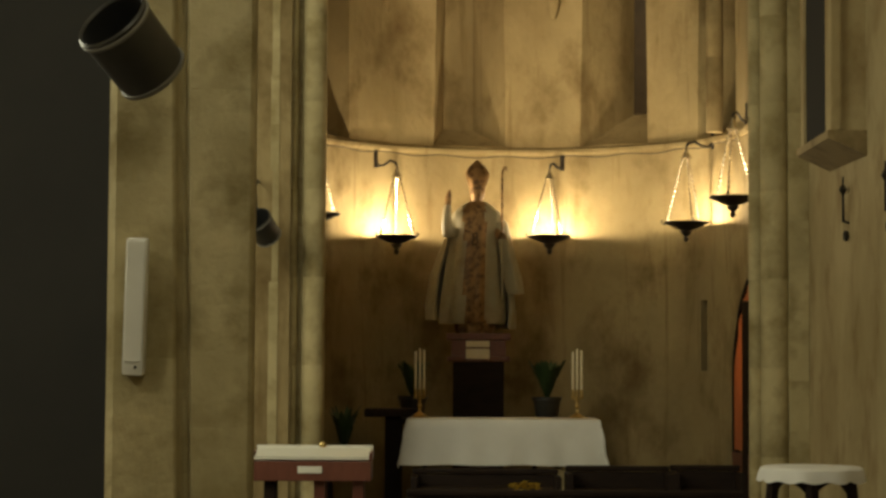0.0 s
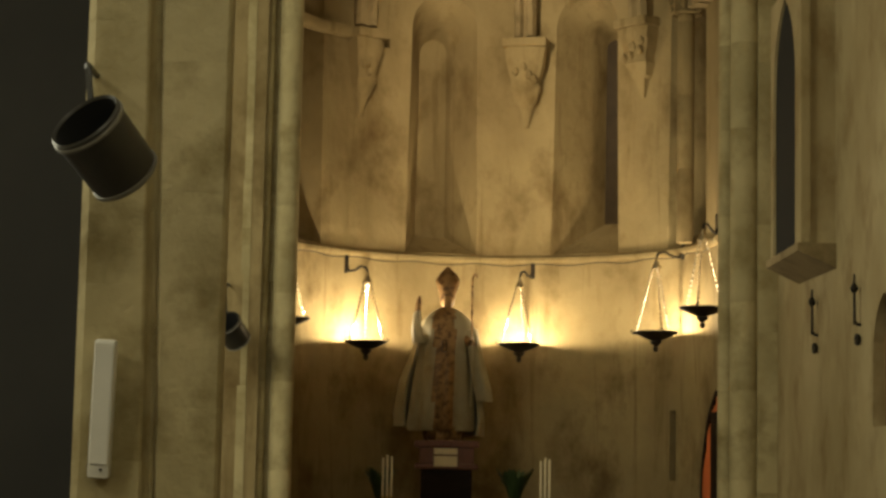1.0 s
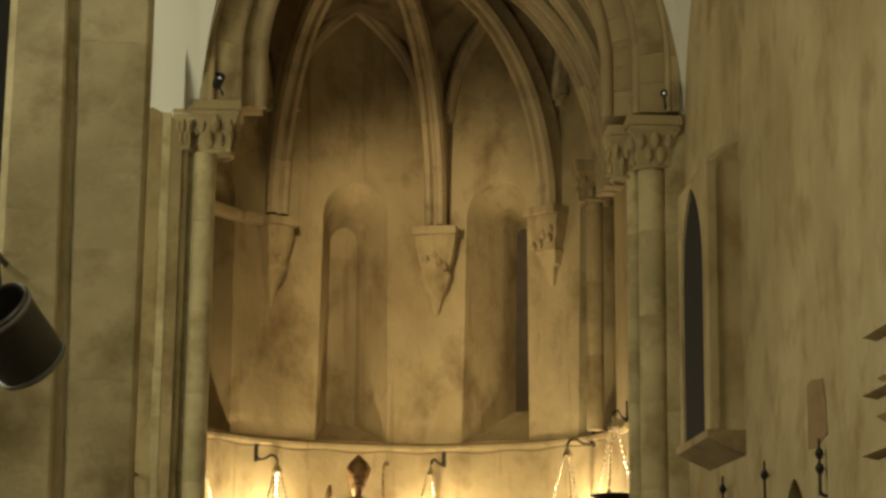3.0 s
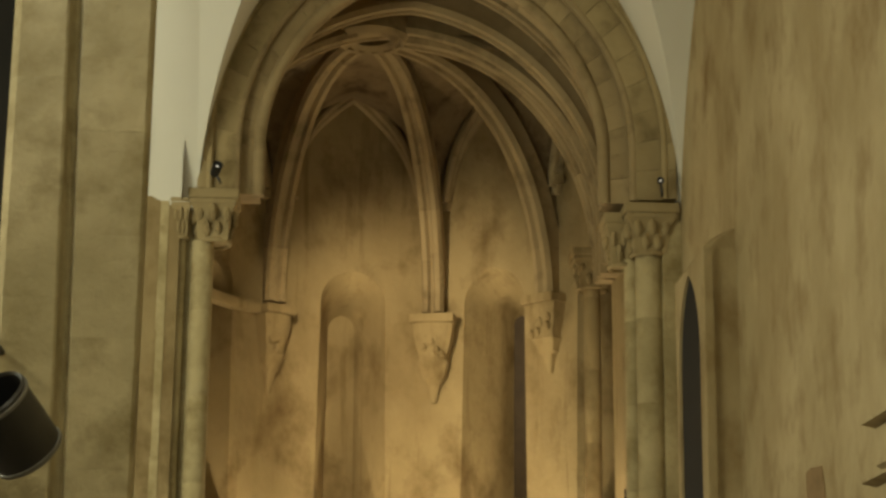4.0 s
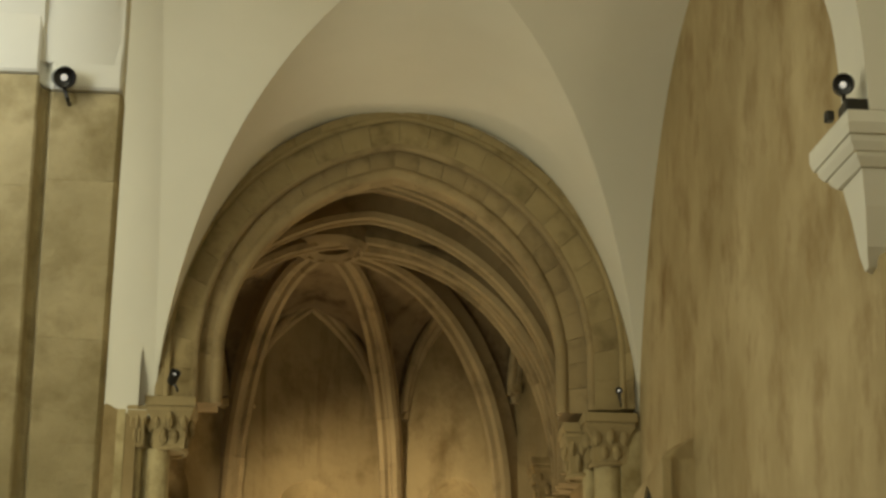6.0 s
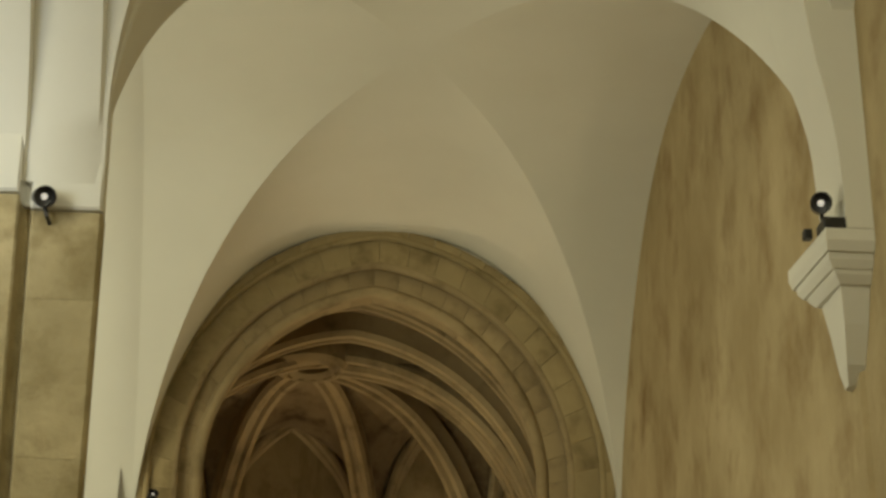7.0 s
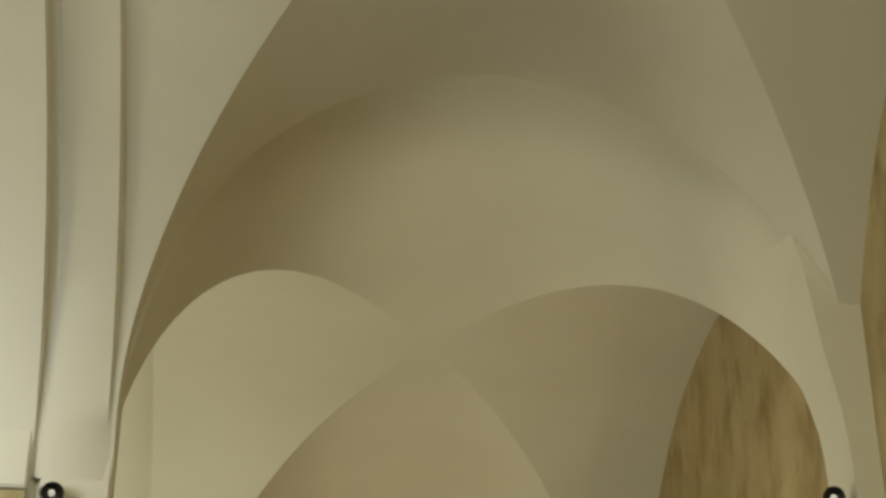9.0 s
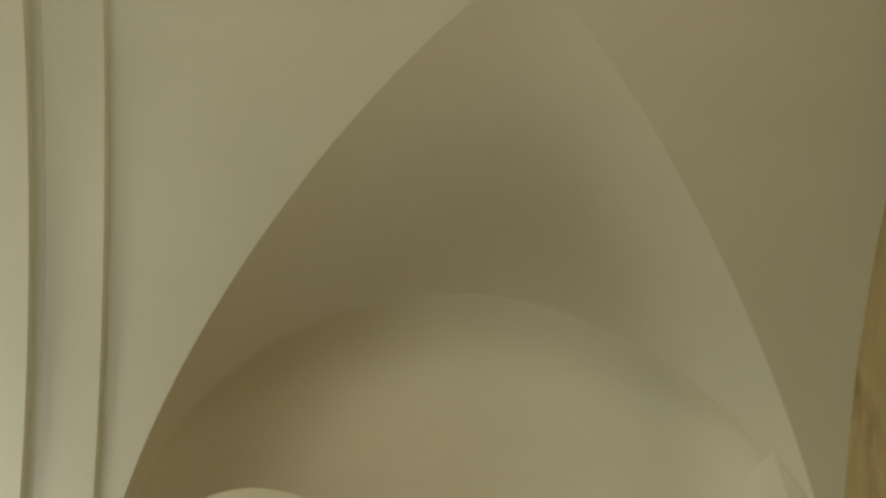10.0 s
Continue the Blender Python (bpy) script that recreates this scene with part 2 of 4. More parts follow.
def band_between():
    """The transverse arch between the two bays: a soffit that rises into the far vault."""
    bm = bmesh.new()
    n = 90
    rows = []
    for i in range(n + 1):
        u = math.sin(math.pi / 2 * (2 * i / n - 1))
        za = profile(u, AISLE_2["foot_a"], AISLE_2["crown"], AISLE_2["pa"], AISLE_2["qa"])
        zb = profile(u, AISLE_1["foot_a"], AISLE_1["crown"], AISLE_1["pa"], AISLE_1["qa"])
        xa, xb = -1.049 + (3.268 + 1.049) * (u + 1) / 2 - 0.034 * (1 - u * u), -1.10 + (3.235 + 1.10) * (u + 1) / 2
        row = []
        for j in range(7):
            t = j / 6
            ys = edge_of_band(u)
            row.append((xa + (xb - xa) * t + HOLLOW * (1 - t) ** 3 * u ** 3 * (1 - u ** 12), ys + (Y_NEAR - ys) * t, za + (zb - za) * (1 - (1 - t) ** 1.6) + HOLLOW * (1 - t) ** 3 * (1 - u ** 4)))
        rows.append(row)
    rings(bm, rows, False)
    return bm


# right-hand foot of the transverse arch, standing out from the wall over its corbel
bm = bmesh.new()
rings(bm, [[(xn, 9.83, z), (xf, 10.46, z), (3.30, 10.46, z), (3.30, 9.83, z)] for z, xn, xf in
           ((6.175, 3.105, 3.145), (6.45, 3.10, 3.14), (6.68, 3.09, 3.132), (6.88, 3.07, 3.122), (7.04, 3.045, 3.105), (7.22, 3.01, 3.065), (7.41, 2.985, 3.01), (7.6, 2.965, 2.96), (7.83, 2.935, 2.915), (8.05, 2.89, 2.87), (8.25, 2.84, 2.82))])
structure("transverse_arch_foot", bm, WHITE, "white plastered foot of the transverse arch", True, "arch")
structure("transverse_arch", band_between(), WHITE, "white plastered transverse arch between two vault bays", True, "arch")

bm = bmesh.new()
box(bm, -14, 8, -24, 26, -0.3, 0)
structure("floor", bm, FLOOR, "worn dark stone church floor", category="floor")


def wall_with_hole(bm, axis, level, thick, s0, s1, z0, z1, outline):
    """A wall in the plane axis=level, from s0 to s1, with an arched gap that starts at z0. outline: (s, z) along the arch."""
    def put(s, z, d):
        return (s, level + d, z) if axis == "y" else (level + d, s, z)
    pts = [(s0, outline[0][1]), *outline, (s1, outline[-1][1])]
    front = [(bm.verts.new(put(s, z, 0)), bm.verts.new(put(s, z1, 0)), bm.verts.new(put(s, z, thick)), bm.verts.new(put(s, z1, thick))) for s, z in pts]
    for a, b in zip(front, front[1:]):
        bm.faces.new((a[0], b[0], b[1], a[1]))
        bm.faces.new((a[2], a[3], b[3], b[2]))
        bm.faces.new((a[0], a[2], b[2], b[0]))
        bm.faces.new((a[1], b[1], b[3], a[3]))


def blocks(parent, x0, x1, y0, y1, z0, z1, mat, name="stone", course=0.42, seed=1, bevel=0.0018):
    """A shaft of single stones, one per course, with narrow recessed joints."""
    rnd = random.Random(seed)
    z = z0
    while z < z1 - 0.05:
        h = min(course * rnd.uniform(0.8, 1.25), z1 - z)
        if z1 - z - h < 0.15:
            h = z1 - z
        j = 0.0002
        bm = bmesh.new()
        e = rnd.uniform(-0.0015, 0.0015)
        box(bm, x0 + e, x1 + e, y0 + rnd.uniform(-0.0015, 0.0015), y1, z + j, z + h - j, bevel)
        part(name, bm, mat, parent)
        z += h


# right-hand wall of the aisle, with a small arched niche
def lancet_points(y0, y1, z0, z1, n=10, pointed=1.15):
    a = (y1 - y0) / 2
    rise = a * pointed
    out = arch_points(a, rise, z1 - rise - z0, n)
    return [((y0 + y1) / 2 + s, z0 + z) for s, z in out]


def prism_x(bm, outline, x0, x1, shrink=None, dz=0.0):
    """Loft an outline in (y, z) from x0 to x1; at x1 it is drawn in towards its middle."""
    cy = sum(p[0] for p in outline) / len(outline)
    k = 1.0 if shrink is None else shrink
    rings(bm, [[(x0, y, z) for y, z in outline], [(x1, cy + (y - cy) * k, z + dz) for y, z in outline]])


def cut(ob, cutters):
    for c in cutters:
        mod = ob.modifiers.new("opening", "BOOLEAN")
        mod.object, mod.operation, mod.solver = c, "DIFFERENCE", "EXACT"
        c.hide_render = True
        c.hide_viewport = True


def cutter(bm):
    ob = new("opening_shape", finish("opening_shape", bm, SIDE))
    tagged(ob, "void of an opening", "opening", "", "structure")
    return ob


bm = bmesh.new()
WALL_LINE = [(3.258, -24.0), (3.258, 10.22), (3.225, 10.24), (3.225, 10.4), (3.112, 17.75), (4.3, 17.75), (4.3, -24.0)]
rings(bm, [[(x, y, z) for x, y in WALL_LINE] for z in (0.0, 9.9)])
WALL_EAST = structure("wall_east", bm, SIDE, "streaked limestone side wall of the aisle", category="wall")
b2 = bmesh.new()
NICHE = lancet_points(13.28, 13.95, 1.955, 2.88, pointed=1.35)
prism_x(b2, NICHE, XR - 0.05, XR + 0.5)
CUTS = [cutter(b2)]

# walls that close the church; rear, nave side and ceiling are unseen, added against stray light
bm = bmesh.new()
box(bm, -14, 4.3, -24.4, -24, 0, 11)
structure("wall_south", bm, SIDE, "unseen plain stone rear wall closing the church", category="wall")
bm = bmesh.new()
box(bm, -14.4, -14, -24, 20, 0, 11)
structure("wall_west", bm, SIDE, "unseen plain stone nave wall closing the church", category="wall")
# nave end: its lack of light is put into a near-black colour
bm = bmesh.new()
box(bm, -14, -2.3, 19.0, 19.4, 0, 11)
structure("wall_north", bm, DARKWALL, "end wall of the nave, painted near black for its shade", category="wall")
bm = bmesh.new()
box(bm, -14.4, 8, -24.4, 26, 11.0, 11.3)
box(bm, -1.9, 4.3, -24, Y_REAR - 0.02, 8.9, 9.1)
structure("ceiling_nave", bm, WHITE, "unseen white slab closing off light over nave and rear aisle", category="ceiling")


# arcade between aisle and nave
def arcade(name, b, y0, y1, x_in, x_out, label, first):
    bm = bmesh.new()
    cy, hy = (b["y0"] + b["y1"]) / 2, (b["y1"] - b["y0"]) / 2
    n = 60
    pts = []
    for i in range(n + 1):
        y = y0 + (y1 - y0) * (0.5 - 0.5 * math.cos(math.pi * i / n))
        v = (y - cy) / hy
        pts.append((y, profile(v, b["foot_b"], b["crown"], b["pb"], b["qb"])))
    if name.endswith("near"):
        pts = [p for p in pts if p[1] > 6.36 or p[0] < 8]
    k = 1.0 if name.endswith("near") else 0.25
    steps = ((0.0, 0.0), (first, 0.0), (first + 0.02, 0.05 * k), (first + 0.34, 0.05 * k), (first + 0.355, 0.036 * k), (first + 0.405, 0.036 * k), (first + 0.42, 0.13 * k), (x_in - x_out, 0.13 * k))
    rows = []
    for i, (y, z) in enumerate(pts):
        t = (y - b["y0"]) / (b["y1"] - b["y0"])
        xi = b["left0"] + (b["left1"] - b["left0"]) * t
        (ya, za), (yb, zb) = pts[max(i - 1, 0)], pts[min(i + 1, len(pts) - 1)]
        ln = math.hypot(yb - ya, zb - za)
        ny, nz = (zb - za) / ln, -(yb - ya) / ln
        thin = min(1.0, max(0.2, (z - 6.4) / 1.2))
        rows.append([(xi, y, 11.0)] + [(xi - d, y + ny * e * thin, z + nz * e * thin) for d, e in steps] + [(xi - (x_in - x_out), y, 11.0)])
    rings(bm, rows, True)
    return structure(name, bm, WHITE, label, True, "arch")


arcade("arcade_arch_far", AISLE_1, Y_NEAR + 0.02, Y_ARCH + 0.25, 0.0, -0.75, "white plastered arcade arch between aisle and nave", 0.02)
arcade("arcade_arch_near", AISLE_2, Y_REAR, 10.196, 0.0, -0.77, "white plastered arcade arch beside the near bay", 0.026)

# near pier: two broad faces with a hollow between them and a chamfered outer arris, stone below, white plaster above
PIER_TOP = 6.27
PIER_FACES = {
    "outer": ([(-1.800, 10.32), (-1.790, 10.225), (-1.744, 10.170), (-1.440, 10.170), (-1.426, 10.182), (-1.426, 10.32)], 6.345),
    "hollow": ([(-1.4255, 10.33), (-1.4255, 10.200), (-1.415, 10.245), (-1.398, 10.268), (-1.380, 10.268), (-1.3655, 10.25), (-1.3655, 10.33)], 6.30),
    "inner": ([(-1.365, 10.33), (-1.365, 10.236), (-1.352, 10.222), (-1.058, 10.222), (-1.040, 10.240), (-1.040, 10.38)], PIER_TOP),
}
pier = thing("pier", "stepped pier of pale dressed limestone blocks", "pier", "", "structure", (0, 0, 0))


def pier_lean(x, z):
    """The hollow runs a little out of plumb, away from the aisle as it rises."""
    return x - 0.016 * (z - 1.68) * (-1.45 < x < -1.34)


def pier_courses(outline, top, seed):
    """One stone a course, each a hair out of line with its neighbours."""
    rnd = random.Random(seed)
    z = 0.0
    while z < top - 0.05:
        h = 0.55 * rnd.uniform(0.75, 1.3)
        if top - z - h < 0.2:
            h = top - z
        f = rnd.uniform(-0.0015, 0.0015)
        bm = bmesh.new()
        rings(bm, [[(pier_lean(x, zz), y + f + d, zz) for x, y in outline] for zz, d in ((z + 0.0002, 0.0009), (z + 0.002, 0.0), (z + h - 0.002, 0.0), (z + h - 0.0002, 0.0009))])
        part("stone", bm, PIER, pier)
        z += h


for k, (name, (outline, top)) in enumerate(PIER_FACES.items()):
    pier_courses(outline, top, 3 + k)
    bm = bmesh.new()
    rings(bm, [[(pier_lean(x, min(z, 6.6)), y + d, z) for x, y in outline] for z, d in ((top + 0.004, -0.022), (top + 0.02, -0.036), (top + 0.10, -0.040), (11.0, -0.040))])
    part("plastered_upper_pier", bm, WHITE, pier, "white plastered upper part of the pier")
bm = bmesh.new()
box(bm, -1.775, -1.20, 10.30, 11.0, 0, 11)
part("core", bm, PIER, pier)

# rear pier of the near bay, beside the camera
bm = bmesh.new()
box(bm, -2.3, -1.4, 2.6, 3.7, 0, 11, 0.02)
structure("pier_rear", bm, PIER, "plain limestone pier", category="pier")

# ---- the wall with the apse arch ----
CX, ZS = 0.89, 6.56
OUT = 2.19
bm = bmesh.new()
arc = arch_points(OUT, 2.47, 0.47, 28)
wall_with_hole(bm, "y", Y_ARCH, 0.35, -2.2, XR + 0.1, ZS, 11.0, [(CX + s, ZS + z) for s, z in arc])
structure("wall_apse_arch", bm, WHITE, "white plastered wall over the apse arch", category="wall")


def order(parent, name, a_in, a_out, y0, y1, mat, cx, count, zs=ZS, rise_k=(2.47, 0.47), roll=0.0, base=2.19):
    """One order of a pointed arch, each voussoir a stone of its own."""
    def line(a):
        d = base - a
        return arch_points(a, rise_k[0] - d, rise_k[1], 60)
    inner, outer = line(a_in), line(a_out)

    def at(pts, t):
        lens = [0.0]
        for p, q in zip(pts, pts[1:]):
            lens.append(lens[-1] + math.hypot(q[0] - p[0], q[1] - p[1]))
        s = t * lens[-1]
        for i in range(len(pts) - 1):
            if s <= lens[i + 1] + 1e-9:
                w = (s - lens[i]) / max(1e-9, lens[i + 1] - lens[i])
                return (pts[i][0] + (pts[i + 1][0] - pts[i][0]) * w, pts[i][1] + (pts[i + 1][1] - pts[i][1]) * w)
        return pts[-1]
    rnd = random.Random(len(name) + count)
    for c in range(count):
        t0, t1 = c / count + 0.0003, (c + 1) / count - 0.0003
        e = rnd.uniform(-0.004, 0.004)
        loops = []
        for j in range(5):
            t = t0 + (t1 - t0) * j / 4
            (xi, zi), (xo, zo) = at(inner, t), at(outer, t)
            ch = 0.028 + roll
            dx, dz = xo - xi, zo - zi
            ln = math.hypot(dx, dz)
            dx, dz = dx / ln, dz / ln
            sec = [(xi, y1, zi), (xi, y0 + e + ch, zi), (xi + dx * ch * 0.3, y0 + e + ch * 0.3, zi + dz * ch * 0.3), (xi + dx * ch, y0 + e, zi + dz * ch),
                   (xo - dx * 0.012, y0 + e, zo - dz * 0.012), (xo, y0 + e + 0.012, zo), (xo, y1, zo)]
            loops.append([(cx + x, y, zs + z) for x, y, z in sec])
        bm = bmesh.new()
        rings(bm, loops)
        part(name, bm, mat, parent, smooth=True)


apse_arch = thing("apse_arch", "pointed limestone apse arch in stepped orders", "arch", "", "structure")
order(apse_arch, "voussoir", 2.09, 2.19, 17.33, 17.75, STONE, CX, 30, roll=0.02)
order(apse_arch, "voussoir", 1.83, 2.10, 17.40, 17.72, STONE, CX - 0.01, 26)
order(apse_arch, "voussoir", 1.585, 1.85, 17.54, 17.86, RIB, CX - 0.05, 28, roll=0.07)


def roll(parent, a, y, r, cx, mat, base=2.19):
    """A round moulding that follows one order of the arch."""
    bm = bmesh.new()
    tube(bm, [(cx + s, y, ZS + z) for s, z in arch_points(a, 2.47 - (base - a), 0.47, 40)], r, 10)
    part("roll_moulding", bm, mat, parent, "", True)


roll(apse_arch, 2.085, 17.36, 0.030, CX, STONE)
roll(apse_arch, 1.83, 17.45, 0.045, CX - 0.02, RIB)
roll(apse_arch, 1.60, 17.58, 0.060, CX - 0.05, RIB)


def capital(parent, x, y, z, w, d, h, mat=STONE, seed=0):
    """A carved capital: a bell with rows of rough leaves under a moulded slab."""
    rnd = random.Random(seed)
    bm = bmesh.new()
    box(bm, x - w / 2, x + w / 2, y - d / 2, y + d / 2, z + h * 0.80, z + h, 0.012)
    box(bm, x - w * 0.46, x + w * 0.46, y - d * 0.46, y + d * 0.46, z + h * 0.70, z + h * 0.80, 0.008)
    rings(bm, [[(x + sx * w * k, y + sy * d * k, z + h * t) for sx, sy in ((-1, -1), (1, -1), (1, 1), (-1, 1))] for k, t in ((0.30, 0.0), (0.31, 0.3), (0.36, 0.55), (0.45, 0.71))])
    for row, (t, k) in enumerate(((0.12, 0.33), (0.42, 0.40))):
        for i in range(10):
            a = 2 * math.pi * (i + row * 0.5) / 10
            r = k * (1.0 if abs(math.cos(a)) < 0.8 else 0.95)
            px, py = x + math.cos(a) * w * r * 1.1, y + math.sin(a) * d * r * 1.1
            s = rnd.uniform(0.8, 1.2)
            bmesh.ops.create_icosphere(bm, subdivisions=1, radius=1, matrix=Matrix.Translation((px, py, z + h * (t + 0.1))) @ Matrix.Diagonal((w * 0.08 * s, d * 0.09 * s, h * 0.17 * s, 1)))
    tube(bm, [(x + math.cos(2 * math.pi * i / 16) * w * 0.33, y + math.sin(2 * math.pi * i / 16) * d * 0.33, z) for i in range(17)], h * 0.05, 6)
    return part("capital", bm, mat, parent, "weathered carved stone capital", True)


def shaft(parent, x, y, r, z0, z1, mat=PIER):
    z = z0
    while z < z1 - 0.05:
        h = min(0.78, z1 - z)
        bm = bmesh.new()
        turned(bm, [(r - 0.001, z + 0.0004), (r, z + 0.003), (r, z + h - 0.003), (r - 0.001, z + h - 0.0004)], 16, Matrix.Translation((x, y, 0)))
        part("drum", bm, mat, parent, smooth=True)
        z += h


# responds on both sides of the arch
resp_l = thing("respond", "clustered limestone respond with carved capitals", "respond", "", "structure")
blocks(resp_l, -2.1, -1.545, 17.39, 18.0, 0, 6.5, PIER, seed=7, course=0.5)
blocks(resp_l, -1.543, -1.20, 17.585, 18.5, 0, 6.55, PIER, seed=9, course=0.5)
shaft(resp_l, -1.442, 17.52, 0.053, 0, 6.12)
shaft(resp_l, -1.240, 17.535, 0.098, 0, 6.1)
capital(resp_l, -1.440, 17.50, 6.12, 0.20, 0.24, 0.40, STONE, 4)
capital(resp_l, -1.150, 17.58, 6.1, 0.46, 0.5, 0.46, STONE, 1)
resp_r = thing("respond", "clustered limestone respond with carved capitals", "respond", "", "structure")
blocks(resp_r, 2.94, 3.115, 17.38, 18.0, 0, 6.5, PIER, seed=11, course=0.5)
shaft(resp_r, 2.84, 17.52, 0.13, 0, 6.05)
blocks(resp_r, 2.80, 3.10, 18.02, 18.5, 0, 6.1, PIER, seed=12, course=0.5)
shaft(resp_r, 2.70, 17.66, 0.075, 0, 6.05)
capital(resp_r, 2.84, 17.50, 6.05, 0.50, 0.42, 0.46, STONE, 2)
capital(resp_r, 2.62, 17.75, 6.0, 0.36, 0.40, 0.48, STONE, 3)

# ---- the apse, its axis bent a little to the left of the aisle's ----
BEND = radians(6.0)
AX, AY, AR = 0.624, 19.737, 2.3
SPRING, RING_Z, RING_R = 6.45, 8.99, 0.30


def polar(theta, r, z=0.0):
    """A place in the apse: degrees to the right of its axis, metres from its centre."""
    a = radians(theta) - BEND
    return Vector((AX + r * math.sin(a), AY + r * math.cos(a), z))


def window_cutter(theta, sill=4.0, head=6.95, slit=0.15, deep=0.62, slope=0.25):
    bm = bmesh.new()
    c = polar(theta, 1.0) - polar(theta, 0.0)
    side = Vector((c.y, -c.x, 0))

    def loop(half, d, z0, z1):
        pts = arch_points(half, half * 1.1, z1 - z0 - half * 1.1, 12)
        pts = [(-half, 0.0), (-half, 0.45), (-half, 1.3)] + pts[1:-1] + [(half, 1.3), (half, 0.45), (half, 0.0)]
        pts = [(x * (1 + 0.10 * max(0.0, 1 - z / 2.4)), z) for x, z in pts]
        base = polar(theta, AR + d)
        return [base + side * s + Vector((0, 0, z0 + z)) for s, z in pts]
    rings(bm, [loop(0.40, -0.14, sill - 0.05, head + 0.06), loop(0.365, 0.0, sill, head), loop(slit, deep, sill + slope, head - 0.42)])
    return cutter(bm)


def shell(z0, z1, r0, r1, t0, t1, n):
    bm = bmesh.new()
    loops = []
    for i in range(n + 1):
        t = t0 + (t1 - t0) * i / n
        loops.append([polar(t, r0, z0), polar(t, r0, z1), polar(t, r1, z1), polar(t, r1, z0)])
    rings(bm, loops)
    return bm


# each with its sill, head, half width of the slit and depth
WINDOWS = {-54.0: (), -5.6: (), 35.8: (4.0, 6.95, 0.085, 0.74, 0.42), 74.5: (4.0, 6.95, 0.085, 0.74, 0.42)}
apse_wall = structure("wall_apse", shell(0, 9.4, AR, AR + 0.9, -104, 104, 104), APSE, "stained warm limestone wall of the rounded apse", True, "wall")
door_cut = bmesh.new()
def by_door(s, d, z=0.0):
    """A place by the side doorway: metres along the wall away from the aisle, metres into the wall."""
    return Matrix.Translation((AX, AY, 0)) @ pose(0, 0, 0, 0, 0, 6) @ Vector((AR + d, -0.33 + s, z))


DOOR_HALF = 0.74
rings(door_cut, [[by_door(s, d, z) for s, z in arch_points(DOOR_HALF, 1.12, 1.36, 12)] for d in (-0.2, 0.8)])
DOOR_CUT = cutter(door_cut)
slot = bmesh.new()
rings(slot, [[polar(66.9 + s, r, z) for s, z in ((-1.4, 1.52), (1.4, 1.52), (1.4, 2.26), (-1.4, 2.26))] for r in (AR - 0.1, AR + 0.2)])
cut(apse_wall, [window_cutter(t, *WINDOWS[t]) for t in WINDOWS] + [DOOR_CUT, cutter(slot)])
cut(WALL_EAST, CUTS)
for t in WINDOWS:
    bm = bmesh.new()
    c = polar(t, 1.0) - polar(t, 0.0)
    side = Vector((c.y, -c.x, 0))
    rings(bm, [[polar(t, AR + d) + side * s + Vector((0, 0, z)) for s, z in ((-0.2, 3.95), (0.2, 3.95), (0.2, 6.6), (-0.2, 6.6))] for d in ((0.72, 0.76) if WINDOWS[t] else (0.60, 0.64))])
    # deep slits: a dark brown pane carries the shade that falls in them
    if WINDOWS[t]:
        structure("window_pane", bm, SLITSHADE, "pane painted dark for the shade in a lancet slit", category="window")
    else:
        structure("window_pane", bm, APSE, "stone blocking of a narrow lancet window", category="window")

# straight walls of the short choir before the rounded end
for s, name in ((-1, "wall_choir_left"), (1, "wall_choir_right")):
    bm = bmesh.new()
    box(bm, s * AR if s > 0 else -AR - 0.9, s * AR + 0.9 if s > 0 else -AR, -2.1, -0.5, 0, 9.4, m=Matrix.Translation((AX, AY, 0)) @ pose(0, 0, 0, 0, 0, 6))
    ob = structure(name, bm, APSE, "stained limestone wall of the short choir", category="wall")
    if s > 0:
        cut(ob, [DOOR_CUT])

# string course with a hanging wire under it
bm = bmesh.new()
pts = [polar(t, AR) for t in np.linspace(-100, 100, 100)]
outs = [(polar(t, 1.0) - polar(t, 0.0)) * -1 for t in np.linspace(-100, 100, 100)]
sweep(bm, pts, outs, [Vector((0, 0, 1))] * 100, [(-0.03, 3.90), (0.02, 3.90), (0.045, 3.93), (0.045, 3.955), (0.0, 3.985), (-0.03, 3.985)])
structure("string_course", bm, APSE, "thin stone string course under the windows", True, "moulding")


VCX, VCY = 0.285, 19.75


def rib_height(w):
    """Height of the ribs, by their way from the ring (0) to the wall (1)."""
    w = min(1.0, max(0.0, w))
    return SPRING + (RING_Z - SPRING) * math.sqrt(max(0.0, 1 - w ** 2.3))


RIB_SECTION = [(-0.104, 0.156), (-0.104, 0.000), (-0.128, -0.052), (-0.098, -0.111), (-0.043, -0.117), (-0.015, -0.065), (0.015, -0.065), (0.043, -0.117), (0.098, -0.111), (0.128, -0.052), (0.104, 0.000), (0.104, 0.156)]


def rib(parent, theta, pieces=7):
    foot, hub = polar(theta, AR - 0.06), Vector((VCX, VCY, 0))
    c = (foot - hub).normalized()
    full = (foot - hub).length
    side = Vector((c.y, -c.x, 0))
    fine = []
    n = 56
    for i in range(n + 1):
        w = math.cos(math.pi / 2 * i / n)
        fine.append(hub + c * (RING_R + (full - RING_R) * w) + Vector((0, 0, rib_height(w))))
    for p in range(pieces):
        seg = fine[p * n // pieces:(p + 1) * n // pieces + 1]
        outs, ups = [], []
        for i in range(len(seg)):
            d = (seg[min(i + 1, len(seg) - 1)] - seg[max(i - 1, 0)]).normalized()
            u = side.cross(d)
            outs.append(side)
            ups.append(u if u.z + u.dot(c) > 0 else -u)
        bm = bmesh.new()
        sweep(bm, seg, outs, ups, RIB_SECTION)
        part("rib_stone", bm, RIB, parent, smooth=True)


